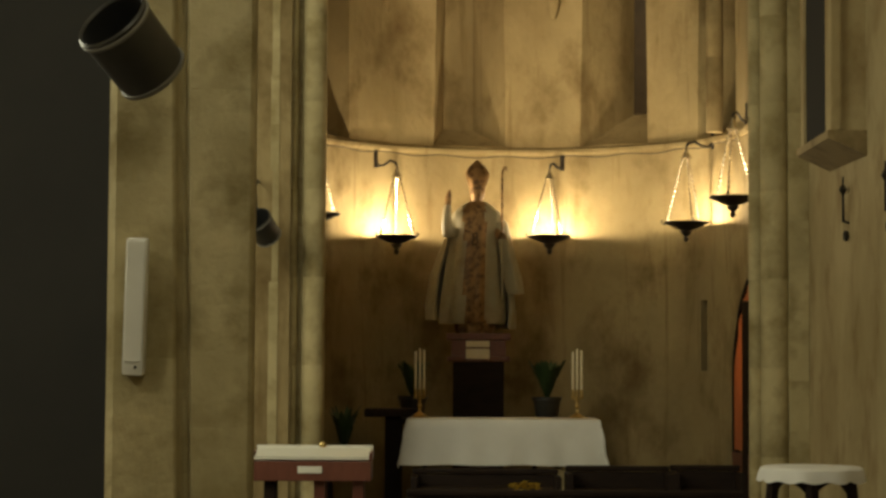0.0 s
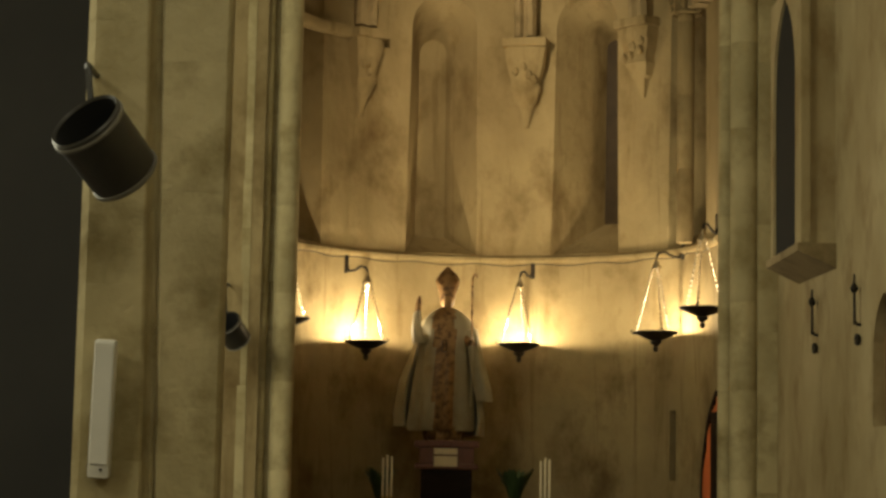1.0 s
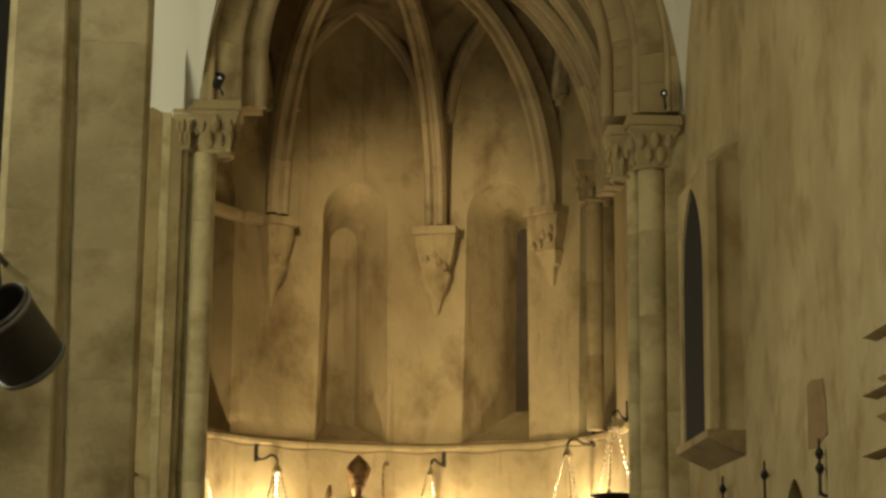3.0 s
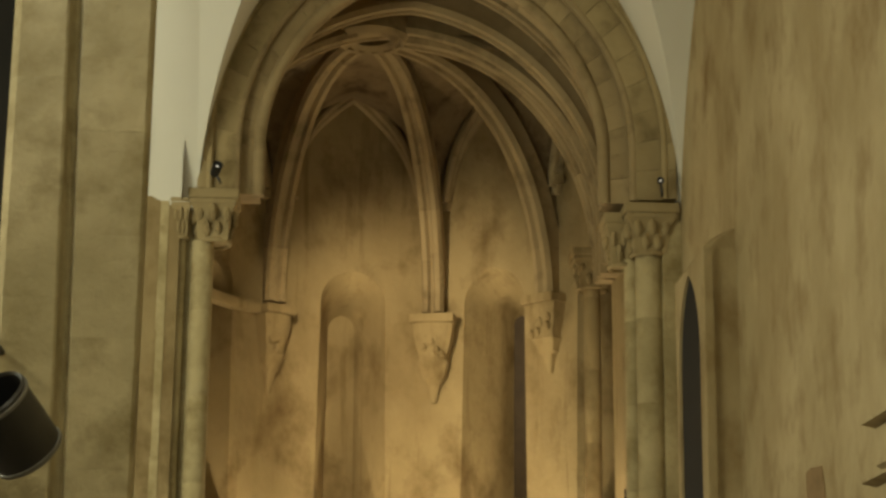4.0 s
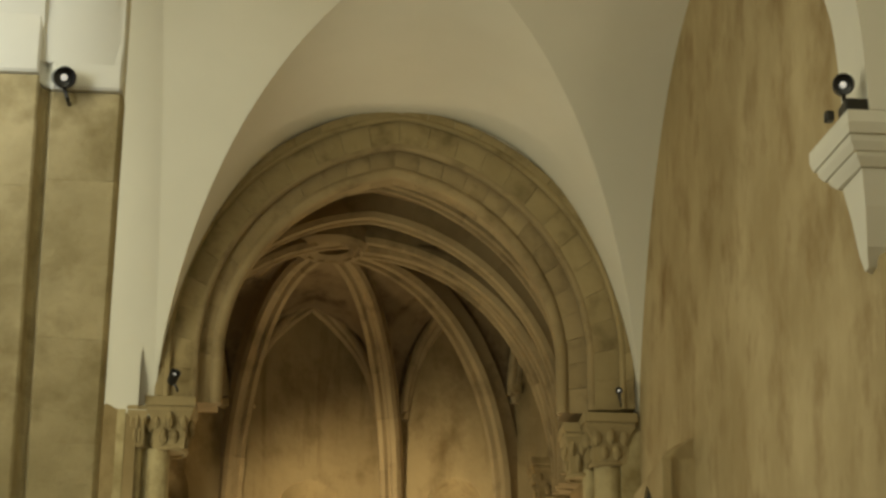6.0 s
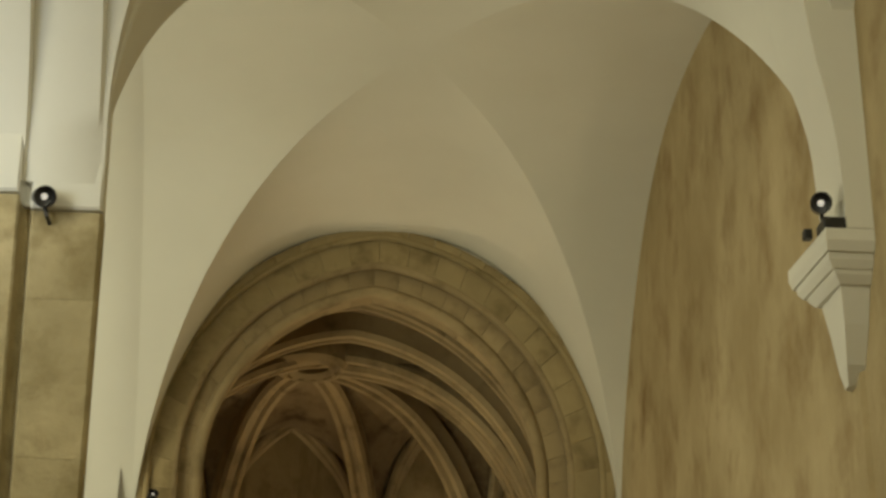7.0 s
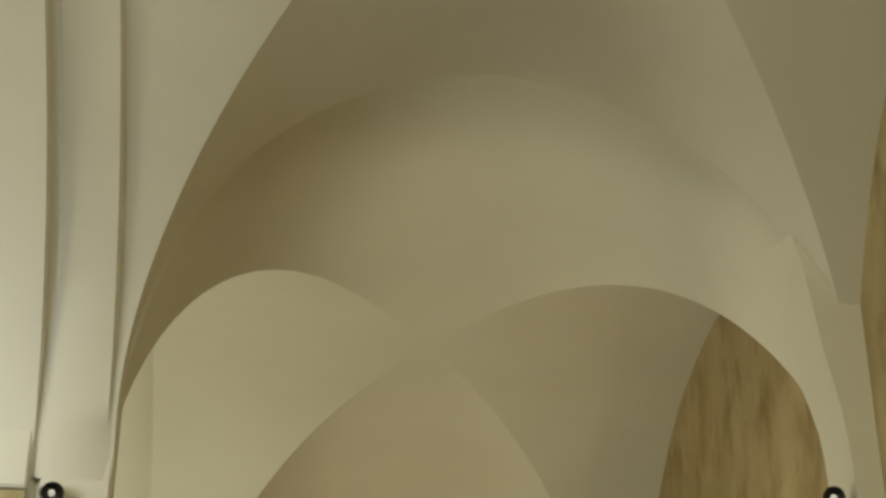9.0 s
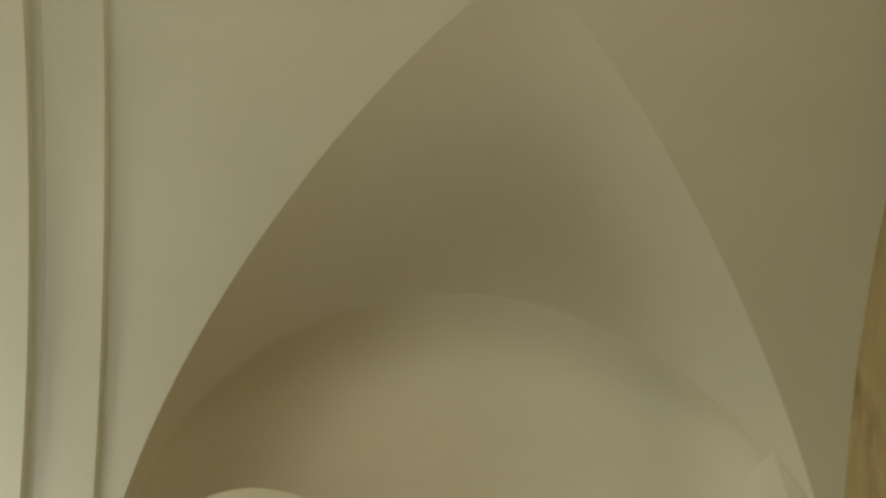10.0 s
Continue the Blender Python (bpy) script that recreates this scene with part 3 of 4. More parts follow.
RIBS = (-76.0, -31.2, 18.0, 55.0, 84.0)
vault = thing("apse_vault", "ribbed stone apse vault with a ring boss", "vault", "", "structure")
for t in RIBS:
    rib(vault, t)

bm = bmesh.new()
loops = []
for t in np.linspace(0, 2 * math.pi, 41):
    c = Vector((math.cos(t), math.sin(t), 0))
    loops.append([Vector((VCX, VCY, RING_Z + b)) + c * (RING_R + a) for a, b in ((-0.09, 0.1), (-0.10, -0.07), (-0.05, -0.12), (0.0, -0.08), (0.05, -0.12), (0.10, -0.06), (0.10, 0.1))])
rings(bm, loops, True, False)
part("ring_boss", bm, RIB, vault, "stone ring where the ribs meet", True)


def wall_arch(s):
    """Height of the pointed wall arches across one bay, -1 to 1."""
    return RING_Z - 0.04 - (RING_Z - 0.04 - SPRING) * (0.42 * abs(s) ** 1.25 + 0.58 * abs(s) ** 7)


# infill webs with pointed wall arches and their thin mouldings
ANG = (-104.0, *RIBS, 104.0)
for a, b in zip(ANG, ANG[1:]):
    bm = bmesh.new()
    loops, line = [], []
    for i in range(41):
        s = 2 * i / 40 - 1
        th = a + (b - a) * i / 40
        far = polar(th, AR + 0.05)
        row = []
        for j in range(17):
            w = 0.03 + 0.97 * j / 16
            base = rib_height(w) + 0.06
            k = (wall_arch(s) - SPRING) / (RING_Z - SPRING)
            top = RING_Z + 0.08
            z = base + (top - base) * max(0.0, k) * min(1.0, w ** 0.6 * 1.0)
            row.append(Vector((VCX + (far.x - VCX) * w, VCY + (far.y - VCY) * w, z)))
        loops.append(row)
        line.append(polar(th, AR - 0.02, row[-1].z - 0.03))
    rings(bm, loops, False)
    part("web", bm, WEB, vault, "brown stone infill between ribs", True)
    bm = bmesh.new()
    tube(bm, line[3:-3], 0.062, 8)
    tube(bm, [p + (Vector((AX, AY, p.z)) - p).normalized() * 0.07 + Vector((0, 0, 0.075)) for p in line[3:-3]], 0.055, 8)
    part("wall_rib", bm, RIB, vault, smooth=True)


def half_ring(parent, w, spring, a, rise, section, pieces=14, mat=RIB):
    """A transverse rib across the choir at w metres before the apse's centre."""
    pts2 = arch_points(a, rise, 0.35, 40)
    rot = Matrix.Translation((AX, AY, 0)) @ pose(0, 0, 0, 0, 0, 6)
    pts = [rot @ Vector((x, -w, spring + z)) for x, z in pts2]
    ahead = rot.to_3x3() @ Vector((0, 1, 0))
    n = len(pts) - 1
    for p in range(pieces):
        i0, i1 = p * n // pieces, (p + 1) * n // pieces
        seg = pts[i0:i1 + 1]
        ups = []
        for i in range(i0, i1 + 1):
            d = (pts[min(i + 1, n)] - pts[max(i - 1, 0)]).normalized()
            u = d.cross(ahead)
            ups.append(-u if u.z < 0 else u)
        bm = bmesh.new()
        sweep(bm, seg, [ahead] * len(seg), ups, section)
        part("rib_stone", bm, mat, parent, smooth=True)


half_ring(vault, 0.05, SPRING, AR - 0.12, 2.25, RIB_SECTION)
half_ring(vault, 1.30, SPRING, AR - 0.24, 2.42, RIB_SECTION)
half_ring(vault, 0.62, SPRING, AR - 0.20, 2.32, RIB_SECTION)

# barrel of the choir, behind the arch
bm = bmesh.new()
rot = Matrix.Translation((AX, AY, 0)) @ pose(0, 0, 0, 0, 0, 6)
pts2 = arch_points(AR, 2.62, 0.35, 30)
rings(bm, [[rot @ Vector((x, y, SPRING + z)) for x, z in pts2] for y in (-2.3, -1.2, 0.15)], False)
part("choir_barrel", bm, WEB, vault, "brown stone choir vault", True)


def corbel(theta, z_top, drop, w, label):
    """A tapered figure corbel under a rib: moulded slab, carved block, pendant."""
    t = thing("corbel", label, "corbel", "apse corbels", "", polar(theta, AR), -theta + 6)
    bm = bmesh.new()
    box(bm, -w / 2, w / 2, -0.26, 0.02, z_top - 0.10, z_top, 0.015)
    part("slab", bm, APSE, t)
    rnd = random.Random(int(theta))
    bm = bmesh.new()
    zs = [(0.0, 0.46, 0.23), (0.12, 0.44, 0.24), (0.30, 0.38, 0.20), (0.44, 0.30, 0.18), (0.52, 0.34, 0.19), (0.60, 0.28, 0.15), (0.70, 0.24, 0.13), (0.74, 0.15, 0.10), (1.0, 0.05, 0.04)]
    rings(bm, [[(x * w, -0.0 + y, z_top - 0.104 - f * drop) for x, y in ((-k, 0.03), (-k, -d * 0.8), (-k * 0.55, -d), (k * 0.55, -d), (k, -d * 0.8), (k, 0.03))] for f, k, d in zs])
    for i in range(9):
        bmesh.ops.create_icosphere(bm, subdivisions=1, radius=1, matrix=Matrix.Translation((rnd.uniform(-0.3, 0.3) * w, -0.19, z_top - 0.12 - drop * rnd.uniform(0.05, 0.42))) @ Matrix.Diagonal((0.045, 0.05, 0.06, 1)))
    part("carved_block", bm, APSE, t, "weathered carving", True)


corbel(18.0, 6.42, 0.88, 0.50, "carved limestone corbel carrying a vault rib")
corbel(-31.2, 6.40, 0.86, 0.38, "tapering carved limestone corbel carrying a rib")
corbel(54.6, 6.52, 0.75, 0.46, "carved limestone corbel beside the choir shaft")

# engaged column and capital by the choir
col = thing("choir_column", "slender engaged column with a leafy capital", "column")
p = polar(76.5, AR - 0.10)
shaft(col, p.x, p.y, 0.09, 3.99, 6.42, APSE)
capital(col, p.x, p.y, 6.42, 0.46, 0.46, 0.42, APSE, 5)

# little feet of the wall arches
for t, z in ((-34.0, 7.67), (20.8, 7.80), (14.6, 7.80), (58.7, 7.83), (-25.0, 7.75)):
    bm = bmesh.new()
    q = polar(t, AR - 0.05, z)
    box(bm, q.x - 0.06, q.x + 0.06, q.y - 0.07, q.y + 0.07, z - 0.05, z + 0.05, 0.015)
    part("arch_foot", bm, APSE, vault)


# ledge over the plain left bay, where the wall steps back
bm = bmesh.new()
ts = np.linspace(-100, -31.5, 36)
sweep(bm, [polar(t, AR) for t in ts], [(polar(t, 1.0) - polar(t, 0.0)) * -1 for t in ts], [Vector((0, 0, 1))] * 36, [(-0.03, 6.30), (0.09, 6.30), (0.11, 6.33), (0.11, 6.41), (-0.03, 6.43)])
structure("ledge", bm, APSE, "stone ledge over the wall of the apse", True, "moulding")


# ---- hanging sanctuary lamps ----
def hanging_lamp(x, y, z, drop, wall_theta, power, colour, turn=0.0, cap_dx=0.0):
    """A shallow dish on three bead chains under a cone cap, on an iron wall bracket; the bulb lies in the dish."""
    t = thing("sanctuary_lamp", "hanging dish lamp on bead chains, lit upwards", "lamp", "sanctuary lamps", "", (x, y, z))
    r = 0.215
    bm = bmesh.new()
    turned(bm, [(0.01, -0.075), (0.05, -0.07), (0.12, -0.045), (0.19, -0.012), (r, 0.0), (r + 0.02, 0.012), (r + 0.01, 0.022), (r - 0.015, 0.012), (0.17, -0.004), (0.10, -0.03), (0.01, -0.045)], 32)
    part("dish", bm, IRON, t, "dark metal dish", True)
    bm = bmesh.new()
    turned(bm, [(0.005, -0.19), (0.022, -0.175), (0.03, -0.15), (0.018, -0.13), (0.04, -0.11), (0.062, -0.09), (0.055, -0.072), (0.01, -0.07)], 16)
    part("finial", bm, IRON, t, "", True)
    bm = bmesh.new()
    turned(bm, [(0.062, drop - 0.06), (0.058, drop - 0.05), (0.034, drop - 0.015), (0.018, drop + 0.02), (0.012, drop + 0.05), (0.004, drop + 0.06)], 18, Matrix.Translation((cap_dx, 0, 0)))
    part("cap", bm, SILVER, t, "bright metal cone cap", True)
    for k in range(3):
        a = radians(turn + 120 * k)
        p0 = Vector((cap_dx + 0.035 * math.cos(a), 0.035 * math.sin(a), drop - 0.06))
        p1 = Vector((r * 0.97 * math.cos(a), r * 0.97 * math.sin(a), 0.02))
        bm = bmesh.new()
        n = 13
        d = (p1 - p0).normalized().to_track_quat("Z", "Y").to_matrix().to_4x4()
        for i in range(n):
            c = p0.lerp(p1, (i + 0.5) / n)
            ln = (p1 - p0).length / n
            turned(bm, [(0.004, -ln * 0.5), (0.008, -ln * 0.35), (0.020, 0), (0.008, ln * 0.35), (0.004, ln * 0.5)], 6, Matrix.Translation(c) @ d)
        part("chain", bm, SILVER, t, "bright bead chain", True)
        bm = bmesh.new()
        e = Vector((math.cos(a), math.sin(a), 0))
        tube(bm, [e * r, e * (r + 0.035) + Vector((0, 0, 0.005)), e * (r + 0.05) + Vector((0, 0, 0.03)), e * (r + 0.03) + Vector((0, 0, 0.045))], 0.008, 6)
        part("scroll", bm, IRON, t, "", True)
    bm = bmesh.new()
    bmesh.ops.create_uvsphere(bm, u_segments=12, v_segments=8, radius=0.022, matrix=Matrix.Translation((0, 0, -0.012)))
    part("bulb", bm, FLAME, t, "glowing warm bulb", True)
    lamp("sanctuary_light", (x, y, z + 0.032), power, colour, 0.03)
    # bracket
    w = polar(wall_theta, AR + 0.01)
    cap_at = Vector((x + cap_dx, y, z + drop + 0.06))
    base = Vector((w.x, w.y, z + drop + 0.17))
    br = thing("wall_bracket", "black iron wall bracket carrying a lamp", "bracket", "lamp brackets", "", (0, 0, 0))
    bm = bmesh.new()
    out = (cap_at - base)
    out.z = 0
    o = out.normalized()
    s = Vector((-o.y, o.x, 0))
    rings(bm, [[base + s * a + o * b + Vector((0, 0, zz)) for a, b in ((-0.022, -0.02), (0.022, -0.02), (0.022, 0.025), (-0.022, 0.025))] for zz in (-0.11, 0.11)])
    part("back_plate", bm, IRON, br)
    bm = bmesh.new()
    m1 = base.lerp(cap_at, 0.45) + Vector((0, 0, -0.035))
    tube(bm, [base + o * 0.02 + Vector((0, 0, -0.04)), base.lerp(cap_at, 0.2) + Vector((0, 0, -0.07)), m1, base.lerp(cap_at, 0.7) + Vector((0, 0, 0.03)), base.lerp(cap_at, 0.92) + Vector((0, 0, 0.035)), cap_at], 0.014, 7)
    part("arm", bm, IRON, br, "", True)


LAMP_POWER = 71
hanging_lamp(-0.62, 21.30, 2.935, 0.71, -34.3, LAMP_POWER, WARM, 95)
hanging_lamp(1.046, 21.72, 2.968, 0.70, 20.6, LAMP_POWER, WARM, 70)
hanging_lamp(2.405, 20.5, 3.04, 0.74, 71.2, LAMP_POWER, WARM, 160)
hanging_lamp(2.69, 19.10, 3.19, 0.73, 96.0, LAMP_POWER * 0.8, WARM, 250)
hanging_lamp(-1.395, 20.2, 3.09, 0.70, -80.0, LAMP_POWER, WARM, 40)

# electric wire sagging along the string course
bm = bmesh.new()
tube(bm, [polar(t, AR - 0.055, 3.875 + 0.012 * math.sin(t * 0.35)) for t in np.linspace(-90, 92, 90)], 0.006, 5)
tagged(part("cable", bm, IRON, None, "", True), "thin dark cable along the string course", "cable")


# ---- statue on its pedestal ----
def statue(x, y, z):
    bm = bmesh.new()

    def blob(loops, mat, caps=True):
        start = len(bm.faces)
        rings(bm, loops, True, caps)
        bm.faces.ensure_lookup_table()
        for f in bm.faces[start:]:
            f.material_index = mat

    def ring(cx, cy, cz, rx, ry, fold=0.0, k=9, ph=0.0, n=48):
        out = []
        for i in range(n):
            a = 2 * math.pi * i / n
            g = 1 + fold * math.cos(k * a + ph)
            out.append(Vector((cx + rx * g * math.cos(a), cy + ry * g * math.sin(a), cz)))
        return out
    # alb and gilded front
    blob([ring(-0.02, 0, 0.0, 0.20, 0.17, 0.05, 13), ring(-0.02, 0, 0.10, 0.22, 0.18, 0.06, 13), ring(-0.02, 0, 0.30, 0.22, 0.18, 0.05, 13, 0.3)], 1)
    front = len(bm.faces)
    blob([ring(-0.06, -0.01, 0.10, 0.33, 0.20, 0.09, 9), ring(-0.06, -0.01, 0.14, 0.345, 0.215, 0.10, 9), ring(-0.045, -0.01, 0.40, 0.325, 0.21, 0.10, 9, 0.3), ring(-0.03, -0.01, 0.70, 0.30, 0.20, 0.085, 9, 0.5),
          ring(-0.015, 0, 0.98, 0.275, 0.18, 0.06, 9, 0.6), ring(0, 0, 1.18, 0.275, 0.17, 0.03, 9, 0.6), ring(0, 0, 1.29, 0.25, 0.15, 0.01, 9), ring(0, 0, 1.36, 0.17, 0.12), ring(0, 0, 1.41, 0.09, 0.09)], 0)
    bm.faces.ensure_lookup_table()
    for f in bm.faces[front:]:
        c = f.calc_center_median()
        if c.y < -0.05 and abs(c.x + 0.035) < 0.115:
            f.material_index = 1
    # cloak, open at the front: a thick curved sheet from the shoulders down
    def cloak(a0, a1, spread, hem, ph):
        outer = []
        for lev, (h, rx, ry) in enumerate(((hem, spread, 0.27), (hem + 0.15, spread * 1.02, 0.27), (0.62, spread * 0.93, 0.25), (0.95, spread * 0.70, 0.23), (1.18, 0.31, 0.19), (1.29, 0.25, 0.14), (1.35, 0.15, 0.10))):
            lo, li = [], []
            for i in range(22):
                a = radians(a0 + (a1 - a0) * i / 21)
                g = 1 + 0.055 * math.cos(8 * a + ph + lev * 0.3) * (1 - lev / 7)
                lo.append(Vector((rx * g * math.cos(a), ry * g * math.sin(a) + 0.02, h)))
                li.append(Vector(((rx * g - 0.03) * math.cos(a), (ry * g - 0.03) * math.sin(a) + 0.02, h + 0.01)))
            outer.append(lo + li[::-1])
        blob(outer, 0)
    cloak(95, 205, 0.52, 0.14, 0.0)
    cloak(-24, 90, 0.40, 0.05, 1.1)
    # hanging sleeve on the staff side
    blob([ring(0.40, -0.10, 0.42, 0.09, 0.05, 0.1, 5), ring(0.37, -0.12, 0.55, 0.10, 0.07, 0.1, 5), ring(0.31, -0.12, 0.85, 0.08, 0.08, 0.06, 5), ring(0.25, -0.06, 1.18, 0.07, 0.08)], 0)
    # raised arm and hand
    blob([ring(-0.20, -0.04, 1.12, 0.07, 0.07), ring(-0.30, -0.10, 1.02, 0.075, 0.07), ring(-0.335, -0.16, 1.15, 0.055, 0.05), ring(-0.33, -0.18, 1.32, 0.045, 0.04), ring(-0.325, -0.19, 1.36, 0.03, 0.025)], 0)
    blob([ring(-0.325, -0.19, 1.35, 0.025, 0.02), ring(-0.32, -0.195, 1.41, 0.035, 0.018), ring(-0.315, -0.20, 1.46, 0.028, 0.014), ring(-0.305, -0.20, 1.52, 0.012, 0.01)], 2)
    # lower arm holding the staff
    blob([ring(0.22, -0.06, 1.12, 0.07, 0.07), ring(0.26, -0.16, 1.00, 0.06, 0.06), ring(0.255, -0.25, 1.03, 0.04, 0.04), ring(0.25, -0.28, 1.06, 0.03, 0.03)], 2)
    # neck, head and mitre
    blob([ring(0, -0.01, 1.34, 0.07, 0.07), ring(0, -0.02, 1.42, 0.06, 0.065), ring(0, -0.03, 1.46, 0.075, 0.085), ring(0, -0.03, 1.53, 0.088, 0.10), ring(0, -0.02, 1.60, 0.085, 0.10), ring(0, -0.02, 1.64, 0.05, 0.06)], 2)
    blob([ring(0, -0.02, 1.56, 0.092, 0.10), ring(0, -0.02, 1.63, 0.115, 0.10), ring(0, -0.02, 1.71, 0.135, 0.085), ring(0, -0.02, 1.78, 0.09, 0.05), ring(0, -0.02, 1.84, 0.03, 0.02), ring(0, -0.02, 1.86, 0.005, 0.005)], 1)
    # breast ornament and stole
    box(bm, -0.062, -0.005, -0.225, -0.16, 0.93, 1.06, 0.01)
    for f in bm.faces:
        if f.material_index == 0 and abs(f.calc_center_median().x + 0.034) < 0.034 and -0.24 < f.calc_center_median().y < -0.155 and 0.925 < f.calc_center_median().z < 1.065:
            f.material_index = 3
    # staff
    before = len(bm.faces)
    tube(bm, [(0.25, -0.27, 0.35), (0.25, -0.28, 1.0), (0.245, -0.28, 1.62), (0.245, -0.28, 1.70), (0.262, -0.28, 1.76), (0.29, -0.28, 1.755), (0.292, -0.28, 1.72)], 0.012, 7)
    bm.faces.ensure_lookup_table()
    for f in bm.faces[before:]:
        f.material_index = 2
    bmesh.ops.transform(bm, matrix=pose(x, y, z, 0, 0, 3), verts=bm.verts)
    ob = part("statue", bm, [ROBE, GOLD, GOLD, WOOD], None, "", True)
    return tagged(ob, "carved robed figure in pale and gilded paint", "statue")


statue(0.245, 21.20, 1.905)
ped = thing("pedestal", "tall dark pedestal with a reddish moulded top", "pedestal", "", "", (0.265, 21.22, 0))
bm = bmesh.new()
box(bm, -0.27, 0.27, -0.24, 0.24, 0.12, 1.60, 0.01)
box(bm, -0.30, 0.30, -0.27, 0.27, 0, 0.118, 0.01)
part("shaft", bm, WOOD, ped)
bm = bmesh.new()
box(bm, -0.33, 0.33, -0.28, 0.28, 1.604, 1.66, 0.012)
box(bm, -0.29, 0.29, -0.26, 0.26, 1.66, 1.83, 0.01)
box(bm, -0.34, 0.34, -0.28, 0.28, 1.83, 1.903, 0.012)
part("moulded_top", bm, REDWOOD, ped, "reddish moulded top")
bm = bmesh.new()
box(bm, -0.135, 0.115, -0.30, -0.262, 1.63, 1.74, 0.006)
box(bm, -0.135, 0.115, -0.30, -0.262, 1.755, 1.82, 0.006)
part("name_board", bm, WAX, ped, "cream plaque without legible words")


# ---- altar, with its cloth and candles ----
alt = thing("altar", "stone altar table on four pillars", "altar", "", "", (0.478, 19.35, 0))
bm = bmesh.new()
box(bm, -0.90, 0.90, -0.38, 0.38, 0.92, 1.035, 0.015)
part("slab", bm, STONE, alt)
for sx in (-0.62, 0.62):
    for sy in (-0.25, 0.25):
        bm = bmesh.new()
        box(bm, sx - 0.11, sx + 0.11, sy - 0.10, sy + 0.10, 0, 0.918, 0.015)
        part("pillar", bm, STONE, alt)


def altar_cloth():
    """Cloth over the slab with hanging, lightly folded sides; the ends hang out and lower."""
    bm = bmesh.new()
    w, d, top = 0.925, 0.40, 1.052
    nx, ny = 70, 30
    grid = []
    over = 0.44
    xs = list(np.linspace(-w - over, w + over, nx))
    ys = list(np.linspace(-d - over, d + over, ny))
    for x in xs:
        col = []
        for y in ys:
            ex, ey = max(0.0, abs(x) - w), max(0.0, abs(y) - d)
            px, py = math.copysign(min(abs(x), w), x), math.copysign(min(abs(y), d), y)
            drop = max(ex, ey)
            flare = 0.065 * drop / over
            fold = 0.014 * drop / over
            if ex > 0:
                px += math.copysign(flare + fold * math.sin(y * 21), x)
            if ey > 0:
                py += math.copysign(flare * 0.55 + fold * math.sin(x * 17 + 1), y)
            col.append(bm.verts.new((px, py, top - drop * 0.985 - 0.0 + 0.004 * math.sin(x * 9) * (drop > 0))))
        grid.append(col)
    for i in range(nx - 1):
        for j in range(ny - 1):
            bm.faces.new((grid[i][j], grid[i + 1][j], grid[i + 1][j + 1], grid[i][j + 1]))
    bmesh.ops.recalc_face_normals(bm, faces=bm.faces)
    bmesh.ops.solidify(bm, geom=bm.faces[:], thickness=0.006)
    ob = part("altar_cloth", bm, CLOTH, None, "", True)
    ob.location = (0.478, 19.35, 0)
    return tagged(ob, "white linen cloth hanging over the altar", "cloth")


altar_cloth()


def candle_group(x, y, z):
    t = thing("candelabrum", "brass candelabrum with three tall cream candles", "candlestick", "altar candlesticks", "", (x, y, z))
    bm = bmesh.new()
    turned(bm, [(0.07, 0.0), (0.075, 0.015), (0.05, 0.03), (0.02, 0.05), (0.016, 0.09), (0.03, 0.11), (0.016, 0.13), (0.014, 0.18), (0.02, 0.19)], 18)
    tube(bm, [(-0.06, 0, 0.20), (-0.03, 0, 0.185), (0.03, 0, 0.185), (0.06, 0, 0.20)], 0.009, 6)
    part("stand", bm, BRASS, t, "", True)
    for dx, h in ((-0.042, 0.37), (0.0, 0.40), (0.042, 0.385)):
        bm = bmesh.new()
        turned(bm, [(0.006, 0.19), (0.019, 0.205), (0.020, 0.215), (0.012, 0.22), (0.012, 0.26), (0.017, 0.265), (0.017, 0.275)], 12, Matrix.Translation((dx, 0, 0)))
        part("socket", bm, BRASS, t, "", True)
        bm = bmesh.new()
        turned(bm, [(0.0115, 0.276), (0.0115, 0.276 + h - 0.01), (0.009, 0.276 + h), (0.002, 0.276 + h)], 12, Matrix.Translation((dx, 0, 0)))
        c = part("candle", bm, WAX, t, "", True)
        bm = bmesh.new()
        tube(bm, [(dx, 0, 0.276 + h), (dx + 0.002, 0, 0.286 + h)], 0.002, 5)
        part("wick", bm, BLACK, c)


candle_group(-0.33, 19.50, 1.056)
candle_group(1.215, 19.50, 1.056)


